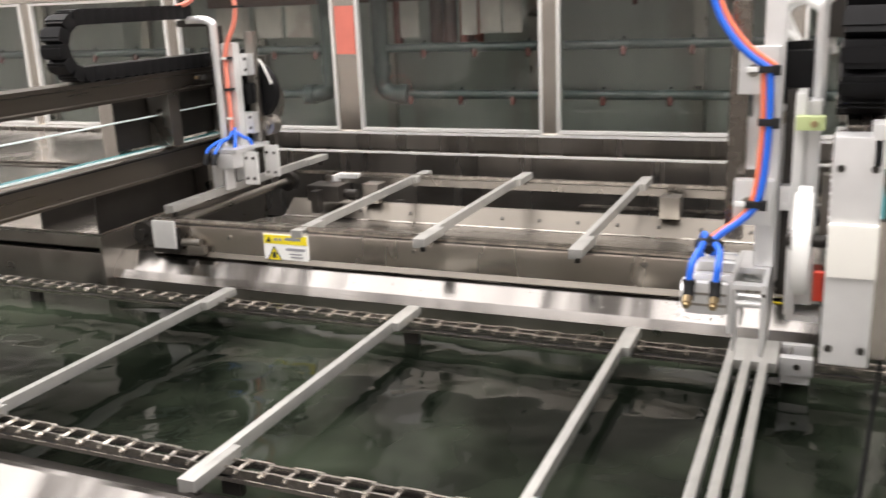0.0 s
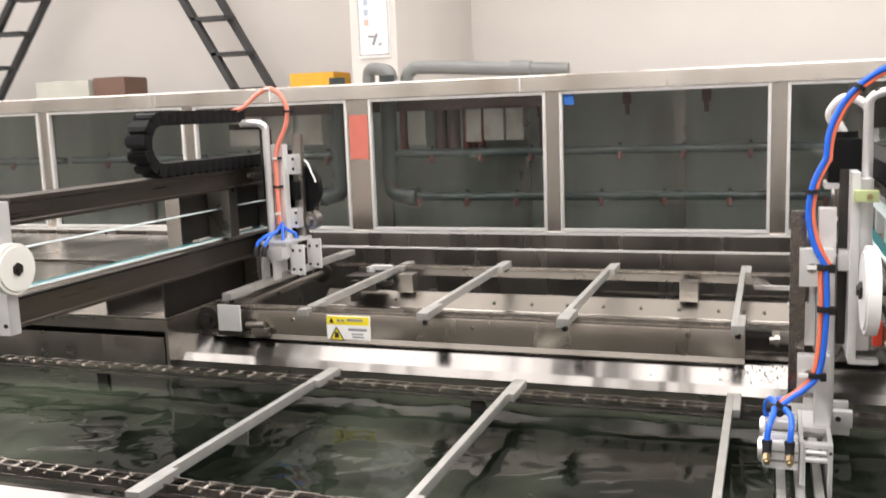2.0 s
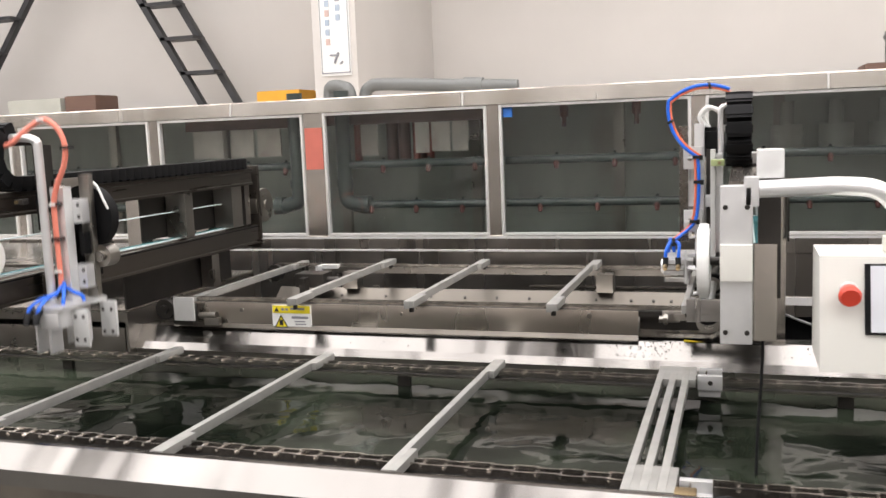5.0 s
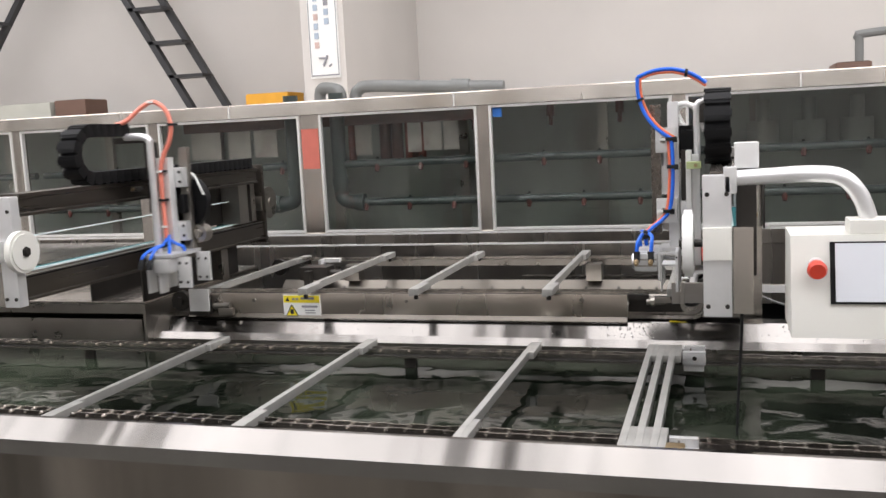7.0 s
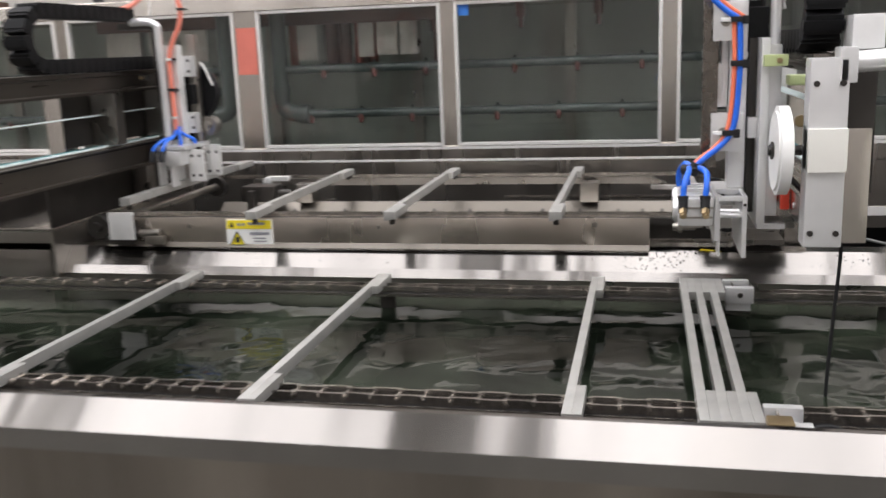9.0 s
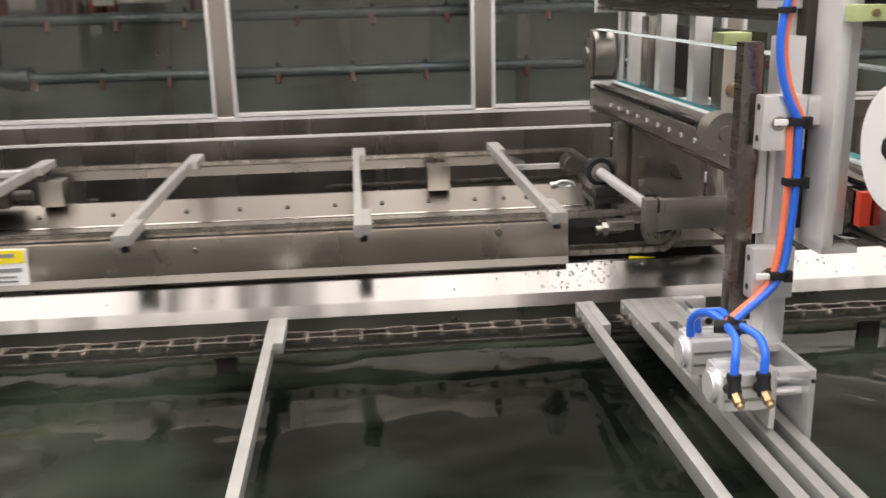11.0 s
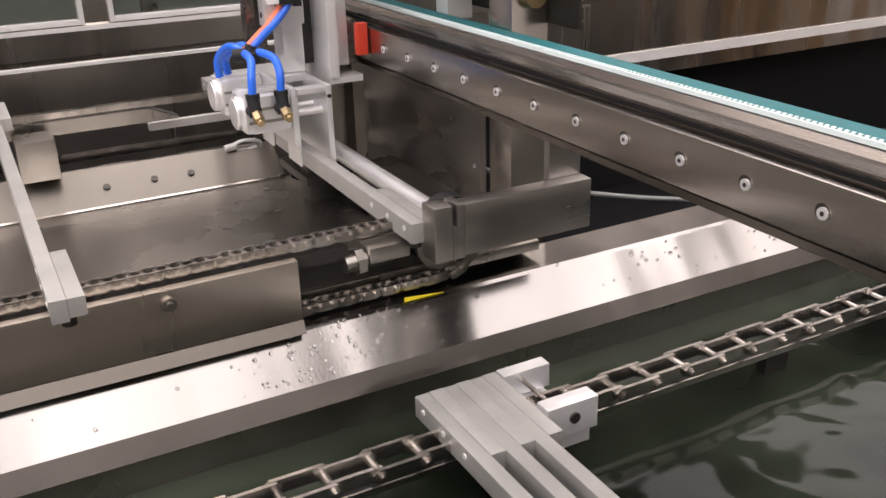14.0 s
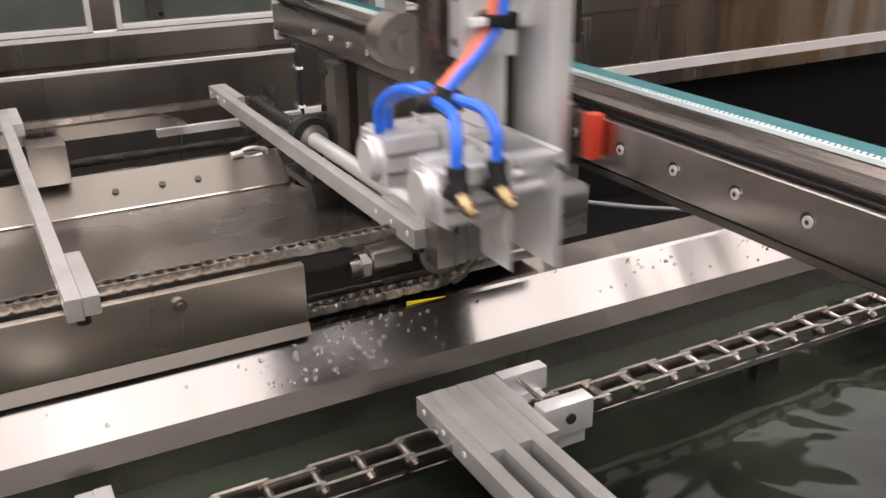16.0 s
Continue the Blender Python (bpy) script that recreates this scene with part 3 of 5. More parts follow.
def link_mesh(pitch, half, height, thick, pin):
    b = B()
    for s in (-1, 1):
        y = s * half
        b.prism(plate_outline(pitch, height), "y", y - thick, y + thick)
    for x in (-pitch / 2, pitch / 2):
        b.rod((x, -half - thick * 3.2, 0), (x, half + thick * 3.2, 0), pin, 8)
        for s in (-1, 1):
            b.rod((x, s * (half + thick), 0), (x, s * (half + thick * 2.1), 0), pin * 1.5, 8)
    return b.mesh("chain_link", CHAIN)


def inner_link_mesh(pitch, half, height, thick, roller):
    b = B()
    for s in (-1, 1):
        y = s * (half - 2.2 * thick)
        b.prism(plate_outline(pitch, height), "y", y - thick, y + thick)
    for x in (-pitch / 2, pitch / 2):
        b.rod((x, -half + 2.2 * thick, 0), (x, half - 2.2 * thick, 0), roller, 10)
    return b.mesh("chain_link", CHAIN)


def chain(label, group, places, outer, inner, m):
    ob = thing("conveyor_chain", None, None, label, "chain", group, m=m)
    for k, p in enumerate(places):
        o = new("chain_link", outer if k % 2 == 0 else inner)
        o.parent = ob
        o.matrix_basis = p
    return ob


# ---- carrier bars ----


def carrier_bar():
    ob = thing("carrier_bar", None, None, "grey milled aluminium carrier bar with blocky ends", "carrier bar", "carrier bars on the conveyors")
    part("beam", B().box(-0.013, -0.0002, -0.355, 0.355, -0.019, -0.0002, 0.0005), BAR, ob)
    for s in (-1, 1):
        part("end_block", B().box(0.0, 0.013, min(s * 0.252, s * 0.3555), max(s * 0.252, s * 0.3555), -0.016, 0, 0.0005), BAR, ob)
        part("peg", B().rod((0.0, s * 0.335, -0.03), (0.0, s * 0.335, -0.015), 0.006, 10), DARK, ob)
        for dy in (0.27, 0.305, 0.34):
            part("set_screw", B().rod((-0.0138, s * dy, -0.008), (-0.0125, s * dy, -0.008), 0.0028, 8), EDGE, ob)
    return ob


FY, FZ = -0.455, 0.905
BY, BZ = 0.29, 1.03
SPEED = 0.0477
TRAVEL = [(0.0, 0.0), (7.0, 0.325), (9.0, 0.426), (11.5, 0.537), (12.5, 0.576), (16.0, 0.757)]
STEP = [i * 0.25 for i in range(65)]


def travel(t):
    """How far the front chain has run."""
    return ramp_even(t, TRAVEL)


def ramp_even(t, keys):
    for (t0, v0), (t1, v1) in zip(keys, keys[1:]):
        if t0 <= t <= t1:
            return v0 + (v1 - v0) * (t - t0) / (t1 - t0)
    return keys[0][1] if t < keys[0][0] else keys[-1][1]


CYCLE = 9.0
REACH = [(0.0, -0.787), (3.0, -0.787), (3.25, -0.71), (3.5, -0.564), (4.0, -0.282), (4.5, -0.024), (4.7, 0.0), (6.2, 0.0), (6.5, -0.139), (7.0, -0.439), (7.5, -0.71), (7.75, -0.787), (9.0, -0.787)]
LIFT = [(0.0, 0.165), (0.25, 0.15), (0.5, 0.108), (1.15, 0.0), (2.05, 0.0), (2.3, 0.050), (2.5, 0.089), (3.0, 0.165), (4.55, 0.165), (4.95, 0.12), (5.7, 0.12), (6.0, 0.15), (6.25, 0.165), (9.0, 0.165)]
LREACH = [(0.0, 0.0), (1.8, 0.0), (2.0, -0.03), (2.5, -0.20), (3.0, -0.46), (3.5, -0.71), (3.75, -0.745), (5.95, -0.745), (6.3, -0.715), (6.6, -0.62), (7.0, -0.43), (7.5, -0.14), (7.8, -0.01), (7.95, 0.0), (9.0, 0.0)]
LLIFT = [(0.0, 0.145), (3.6, 0.145), (4.42, 0.0), (4.7, 0.0), (5.2, 0.145), (7.95, 0.145), (8.3, 0.108), (8.65, 0.108), (8.9, 0.145), (9.0, 0.145)]


def smooth(t, keys):
    """A smooth curve through the keys of one cycle."""
    t %= CYCLE
    for i, ((t0, v0), (t1, v1)) in enumerate(zip(keys, keys[1:])):
        if t0 <= t <= t1:
            u = (t - t0) / (t1 - t0)
            def slope(k):
                if k <= 0 or k >= len(keys) - 1:
                    return 0.0
                a, b = keys[k][1] - keys[k - 1][1], keys[k + 1][1] - keys[k][1]
                return 0.0 if a * b <= 0 else (a + b) / (keys[k + 1][0] - keys[k - 1][0])
            h = t1 - t0
            return (2 * u ** 3 - 3 * u * u + 1) * v0 + (u ** 3 - 2 * u * u + u) * h * slope(i) + (3 * u * u - 2 * u ** 3) * v1 + (u ** 3 - u * u) * h * slope(i + 1)
    return keys[-1][1]


PICK, PLACE = 2.05, 5.2
LPICK, LPLACE = -0.4, 4.42
X_END = 1.061


def index_x(t, xs):
    """Place on the back conveyor: one step to the left in each cycle."""
    return ramp_even(t, [(0.35, xs[0]), (0.6, xs[0] - 0.012), (3.85, xs[1] + 0.012), (4.15, xs[1]), (9.35, xs[1]), (9.6, xs[1] - 0.012), (12.85, xs[2] + 0.012), (13.15, xs[2])])


def bar_place(kind, t):
    if kind[0] == "front":            # moving with the front chain until it meets the stack
        x0 = kind[1]
        lim = X_END - 0.052 if t < PICK + CYCLE else X_END - 0.026
        if kind[0] == "front" and kind[2]:
            lim = X_END - 0.052
        x = min(x0 + travel(t) + kind[3] * min(1.0, max(0.0, (t - 7.0) / 4.5)), lim)
        if not kind[2] and t > PICK + CYCLE and x0 + travel(PICK + CYCLE) > X_END - 0.052:
            x = min(X_END - 0.052 + SPEED * (t - PICK - CYCLE), X_END - 0.026)
        return x, FY, FZ
    if kind[0] == "stack":            # 0: the next to be picked
        n = kind[1]
        first, second = PICK, PICK + CYCLE
        x = X_END - 0.026 * n
        if t > first and n > 0:
            x = min(x + SPEED * (t - first), X_END - 0.026 * (n - 1))
        if t > second and n > 1:
            x = min(X_END - 0.026 * (n - 1) + SPEED * (t - second), X_END - 0.026 * (n - 2))
        go = first if n == 0 else second
        if n < 2 and t > go:
            u = t - go + PICK
            if u < PLACE:
                return X_END - 0.012 * min(1, max(0, u - PICK) * 3), FY + 0.787 + smooth(u, REACH), FZ + smooth(u, LIFT)
            if n == 0:
                return index_x(t, (X_END - 0.012, X_END - 0.012, 0.751)), BY + 0.042, BZ - 0.005
            return X_END - 0.012, BY + 0.042, BZ - 0.005
        return x, FY, FZ
    if kind[0] == "back":
        return index_x(t, kind[1]), BY, BZ
    if kind[0] == "return":           # carried from the back conveyor to the front one
        pick, place = LPICK + kind[1], LPLACE + kind[1]
        if t < pick:
            return index_x(t, kind[2]), BY + 0.06, BZ - 0.017
        if t < place:
            return -0.25, FY + 0.81 - 0.065 * min(1, max(0, (t - pick - 2.5) / 1.5)) * 1.0 + smooth(t - kind[1], LREACH), FZ + smooth(t - kind[1], LLIFT)
        return -0.25 + travel(t) - travel(place), FY, FZ


BARS = [("front", 0.829, False, 0.0), ("front", 0.402, True, 0.026), ("front", -0.028, True, 0.0), ("stack", 0), ("stack", 1), ("stack", 2),
        ("back", (X_END, 0.751, 0.441)), ("back", (0.713, 0.403, 0.093)), ("back", (0.40, 0.09, -0.22)),
        ("return", 0.0, (-0.25, -0.25, -0.25)), ("return", 9.0, (0.085, -0.25, -0.25))]
bars = [carrier_bar()]
for k in range(1, len(BARS)):
    bars.append(copy_thing(bars[0], pose(*bar_place(BARS[k], 0))))
bars[0].matrix_basis = pose(*bar_place(BARS[0], 0))

# ---- back conveyor ----
lane = thing("back_conveyor", None, None, "raised stainless steel conveyor frame with trough and splash plates", "conveyor")
part("front_plate", B().box(-0.30, 0.938, 0.0, 0.010, 0.945, 1.004, 0.001), PLATE, lane, "brushed steel side plate")
# Added strip painted as the bright reflection low on the side plate.
part("edge_strip", B().prism([(-0.007, 0.9375), (-0.001, 0.9485), (-0.001, 0.9375)], "x", -0.30, 0.938), SLOPE, lane, "added strip for a bright reflection low on the plate")
part("chain_guide", B().box(-0.30, 0.99, 0.0125, 0.035, 0.990, 1.002), DARK, lane)
part("trough", B().prism([(0.037, 0.955), (0.40, 0.925), (0.52, 0.905), (0.52, 0.899), (0.40, 0.919), (0.037, 0.949)], "x", -0.28, 1.10), TROUGH, lane, "sloped steel drip tray")
part("trough_side", B().prism([(0.5205, 0.9053), (0.575, 0.945), (0.575, 0.940), (0.5205, 0.8993)], "x", -0.28, 1.10), SLOPE, lane, "steel side of the tray, coloured darker against glare")
part("weld_line", B().prism([(0.518, 0.9068), (0.5215, 0.9082), (0.522, 0.9070), (0.519, 0.9055)], "x", -0.28, 1.10), GUIDE, lane, "bright folded seam")
part("trough_lip", B().box(-0.28, 1.10, 0.575, 0.581, 0.93, 0.946), RIM, lane)
part("end_plate", B().box(0.938, 1.10, 0.040, 0.046, 0.945, 0.985), DARK, lane)
part("back_guide", B().prism([(-0.2, 0.985), (0.985, 0.985), (0.94, 1.004), (-0.2, 1.004)], "y", 0.622, 0.655), DULL, lane)
part("back_ledge", B().box(0.945, 1.17, 0.652, 0.664, 0.964, 0.975), EDGE, lane, "bright ledge strip")
part("back_splash", B().box(-0.95, 1.275, 0.980, 0.988, 0.78, 1.0145), SPLASH, lane, "brushed steel splash plate")
part("back_flange", B().box(-0.95, 1.275, 0.971, 0.980, 1.0085, 1.0145), EDGE, lane)
for x in (-0.90, 0.20, 1.22):
    part("splash_post", B().box(x, x + 0.04, 0.989, 1.02, 0.0, 0.99), DULL, lane)
part("edge_cable", B().tube([(1.281, 0.972, 0.80), (1.281, 0.971, 0.90), (1.281, 0.972, 1.01), (1.275, 0.984, 1.018)], 0.004, 8), RUBBER, lane, "black cable along the plate edge")
for z in (0.90, 0.975):
    part("cable_tie", B().box(1.275, 1.287, 0.9655, 0.977, z, z + 0.005, 0.001), WHITE, lane, "white cable tie")
part("underframe", B().box(-0.28, 1.10, 0.59, 0.61, 0.80, 0.90).box(-0.28, 1.10, 0.07, 0.09, 0.80, 0.90), DARK, lane)
for x in (-0.2, 0.4, 1.0):
    for y in (0.075, 0.595):
        part("leg", B().box(x, x + 0.04, y, y + 0.04, 0, 0.80), DULL, lane)
for k, x in enumerate((-0.02, 0.784, 0.05)):
    part("block", B().box(x - 0.024, x + 0.024, 0.548, 0.60, 0.946, 0.999, 0.002) if k < 2 else B().box(x - 0.01, x + 0.01, 0.59, 0.60, 0.946, 0.95), DULL, lane, "bent steel rest block")
for x in (-0.05, 0.10, 0.25, 0.36, 0.46, 0.56, 0.66, 0.76, 0.86, 0.923, 0.973):
    part("screw", B().rod((x, 0.5475, 0.9235), (x, 0.5455, 0.9265), 0.0048, 10), DARK, lane)
part("screw", B().rod((0.827, -0.004, 0.992), (0.827, 0.001, 0.992), 0.006, 12).rod((0.827, -0.007, 0.992), (0.827, -0.003, 0.992), 0.003, 8), DULL, lane, "bright screw head")
part("screw", B().rod((-0.09, -0.004, 0.985), (-0.09, 0.001, 0.985), 0.005, 12), DULL, lane, "bright screw head")
part("screw", B().rod((0.36, -0.004, 0.985), (0.36, 0.001, 0.985), 0.004, 12), DULL, lane, "bright screw head")

sign = thing("warning_label", B().box(0.0, 0.111, -0.003, 0.0, 0.937, 1.001), PAPER, "white and yellow warning label on the conveyor plate", "label")
part("header_band", B().box(0.002, 0.109, -0.0042, -0.003, 0.980, 0.9995), YELLOW, sign, "yellow band")
part("triangle", B().prism([(0.008, 0.943), (0.044, 0.943), (0.026, 0.974)], "y", -0.0042, -0.003), YELLOW, sign, "yellow warning triangle")
part("triangle_edge", B().rod((0.008, -0.0045, 0.943), (0.044, -0.0045, 0.943), 0.0013, 6).rod((0.008, -0.0045, 0.943), (0.026, -0.0045, 0.974), 0.0013, 6).rod((0.044, -0.0045, 0.943), (0.026, -0.0045, 0.974), 0.0013, 6), INK, sign)
part("symbol", B().box(0.021, 0.031, -0.005, -0.0042, 0.948, 0.961), INK, sign)
part("symbol", B().prism([(0.008, 0.984), (0.020, 0.984), (0.014, 0.996)], "y", -0.005, -0.0042), INK, sign)
for x0, x1, z in ((0.028, 0.036, 0.987), (0.039, 0.047, 0.987), (0.054, 0.094, 0.989)):
    part("text_bar", B().box(x0, x1, -0.005, -0.0042, z, z + 0.006), GREYINK, sign)
for x0, x1, z in ((0.056, 0.103, 0.966), (0.064, 0.094, 0.957), (0.066, 0.096, 0.950)):
    part("text_bar", B().box(x0, x1, -0.0042, -0.003, z, z + (0.006 if z > 0.96 else 0.003)), GREYINK, sign)

bear = thing("bearing_block", None, None, "pale bearing plate and sprockets at the end of the back conveyor", "bearing")
part("cover_plate", B().box(-0.278, -0.216, -0.032, -0.026, 0.958, 1.022, 0.002), ALU, bear)
part("housing", B().box(-0.285, -0.225, -0.026, 0.0, 0.945, 1.0, 0.003), DARK, bear)
part("sprocket", B().rod((-0.315, -0.02, 0.985), (-0.315, 0.0, 0.985), 0.028, 20).rod((-0.315, -0.03, 0.985), (-0.315, -0.018, 0.985), 0.012, 14), DARK, bear)
part("tensioner", B().rod((-0.21, -0.012, 0.97), (-0.16, -0.012, 0.972), 0.009, 12).box(-0.195, -0.15, -0.02, -0.004, 0.945, 0.965, 0.002), DULL, bear)
part("shaft", B().rod((-0.315, 0.0, 0.985), (-0.315, 0.62, 0.985), 0.011, 14), DULL, bear)
part("sprocket", B().rod((-0.315, 0.60, 0.985), (-0.315, 0.62, 0.985), 0.028, 20), DARK, bear)
part("motor", B().box(-0.19, -0.09, 0.50, 0.57, 0.955, 1.0, 0.006).rod((-0.09, 0.535, 0.975), (-0.05, 0.535, 0.975), 0.012, 12).box(-0.16, -0.14, 0.47, 0.5, 0.93, 0.99), DARK, bear)
part("bracket", B().box(-0.15, -0.09, 0.61, 0.63, 1.0, 1.012).box(-0.155, -0.145, 0.58, 0.63, 0.96, 1.012), ALU, bear)

drive = thing("drive_shaft", None, None, "bright drive shaft with black bearings and sprockets", "shaft")
SX, SZ = 1.092, 1.004
part("shaft", B().rod((SX, -0.03, SZ), (SX, 0.43, SZ), 0.010, 18), ALU2, drive)
part("stub", B().rod((SX, 0.43, SZ), (SX, 0.65, SZ), 0.009, 14), DARK, drive, "dark shaft end")
for y in (0.012, 0.395):
    part("bearing", B().rod((SX, y - 0.010, SZ), (SX, y + 0.010, SZ), 0.028, 24), RUBBER, drive, "black bearing ring")
    part("collar", B().rod((SX, y - 0.014, SZ), (SX, y + 0.014, SZ), 0.019, 24), DULL, drive)
part("pedestal", B().box(SX - 0.024, SX + 0.024, 0.33, 0.36, 0.93, 0.985, 0.003).box(SX - 0.03, SX + 0.03, 0.32, 0.42, 0.955, 0.965), DARK, drive)
for y in (0.031, 0.637):
    part("sprocket", B().rod((SX, y - 0.004, 0.978), (SX, y + 0.004, 0.978), 0.027, 24).rod((SX, y - 0.010, 0.978), (SX, y + 0.010, 0.978), 0.016, 20), DULL, drive)

seat = thing("bar_rest", None, None, "slotted aluminium rest with a long angle bracket", "bracket")
part("rest_block", B().box(1.048, 1.066, -0.044, -0.020, 0.992, 1.043, 0.0015).box(1.070, 1.078, -0.044, -0.020, 0.992, 1.043, 0.0015).box(1.066, 1.070, -0.044, -0.020, 0.992, 1.022), SCRATCH, seat)
part("arm", B().box(1.078, 1.213, -0.044, -0.026, 0.994, 1.042, 0.0015), SCRATCH, seat, "scratched aluminium arm")
part("upright", B().box(1.178, 1.213, -0.0255, -0.017, 0.994, 1.093), SCRATCH, seat)
part("arm", B().box(1.085, 1.20, 0.44, 0.46, 0.975, 1.02, 0.0015), SCRATCH, seat)
part("side_plate", B().box(1.206, 1.214, 0.15, 0.66, 0.90, 1.082), SCRATCH, seat, "dull steel side plate")
part("channel", B().box(1.12, 1.135, 0.37, 0.40, 0.93, 1.10).box(1.15, 1.165, 0.37, 0.40, 0.93, 1.10).box(1.12, 1.165, 0.40, 0.405, 0.93, 1.10), DULL, seat, "upright steel channel")
part("tray", B().prism([(1.1015, 0.945), (1.206, 0.945), (1.206, 0.955), (1.1015, 0.955)], "y", 0.03, 0.66), DULL, seat)
part("clip", B().tube([(1.040, 0.57, 0.946), (1.052, 0.57, 0.951), (1.068, 0.57, 0.951), (1.082, 0.57, 0.946), (1.084, 0.57, 0.936)], 0.003, 8).tube([(1.046, 0.57, 0.940), (1.060, 0.57, 0.938), (1.076, 0.57, 0.940)], 0.003, 8).rod((1.030, 0.57, 0.944), (1.046, 0.57, 0.946), 0.0055, 10).rod((1.050, 0.57, 0.912), (1.050, 0.57, 0.940), 0.003, 8), ALU2, seat, "small bent wire clip")
part("tensioner", B().rod((0.985, 0.012, 0.985), (1.03, 0.012, 0.987), 0.008, 12).rod((0.995, 0.012, 0.985), (1.003, 0.012, 0.985), 0.012, 6).box(1.005, 1.045, 0.0, 0.024, 0.985, 1.0, 0.002), DULL, seat)
part("yellow_tag", B().prism([(1.040, 0.9365), (1.082, 0.9365), (1.040, 0.9405)], "y", 0.006, 0.0075), YELLOW, seat, "folded yellow sticker end")

stop = thing("bar_stop", None, None, "small aluminium stop blocks with a pin above the chain", "stop block", "stop blocks")
part("block", B().box(0.0, 0.048, 0.018, 0.032, -0.016, 0.007, 0.0015), ALU2, stop)
part("block", B().box(0.0, 0.05, -0.05, -0.033, -0.02, 0.010, 0.0015), ALU2, stop)
part("pin", B().rod((0.016, -0.046, 0.001), (0.016, 0.02, 0.002), 0.0022, 10), GUIDE, stop)
part("screw", B().rod((0.026, -0.052, -0.004), (0.026, -0.049, -0.004), 0.005, 12), DARK, stop)
part("foot", B().box(0.002, 0.046, -0.045, 0.035, -0.035, -0.021), ALU2, stop)
stop.matrix_basis = pose(1.077, -0.128, 0.897)
copy_thing(stop, pose(1.077, -0.775, 0.897))
sensor = thing("sensor", None, None, "small yellow-lit sensor with a thin black cable", "sensor")
part("body", B().box(1.074, 1.105, -0.83, -0.80, 0.885, 0.912, 0.003), BRASS, sensor)
part("cable", B().tube([(1.105, -0.815, 0.895), (1.15, -0.80, 0.90), (1.19, -0.79, 0.87), (1.20, -0.785, 0.82)], 0.0025, 8), RUBBER, sensor)

# left end box
box = thing("steel_cover", None, None, "dark stainless steel cover box beside the conveyor end", "cover box")
part("top", B().box(-1.6, -0.405, -0.06, 0.62, 0.982, 0.99, 0.001), STEEL, box)
part("side", B().box(-0.413, -0.405, -0.06, 0.62, 0.40, 0.982), DULL, box)
part("front_lower", B().box(-4.0, -0.44, -0.03, -0.015, 0.80, 0.932, 0.002), DULL, box)
part("front_upper", B().box(-1.6, -0.413, -0.06, -0.053, 0.955, 0.982), DULL, box)
part("inside", B().box(-4.0, -0.413, 0.30, 0.31, 0.40, 0.98), DARK, box)
part("foot", B().box(-0.46, -0.413, 0.5, 0.55, 0, 0.4).box(-1.6, -1.55, 0.5, 0.55, 0, 0.98), DULL, box)
tray = thing("steel_bench", None, None, "low stainless steel bench behind the transfer arm", "bench")
part("top", B().box(-4.5, -0.96, 0.75, 1.40, 0.972, 0.984, 0.002), STEEL, tray)
part("front", B().box(-4.5, -0.96, 0.74, 0.75, 0.84, 0.97), DULL, tray)
for x, y in ((-4.4, 0.8), (-2.6, 0.8), (-1.1, 0.8)):
    part("leg", B().box(x, x + 0.05, y, y + 0.05, 0, 0.960), DULL, tray)

# ---- transfer gantries ----


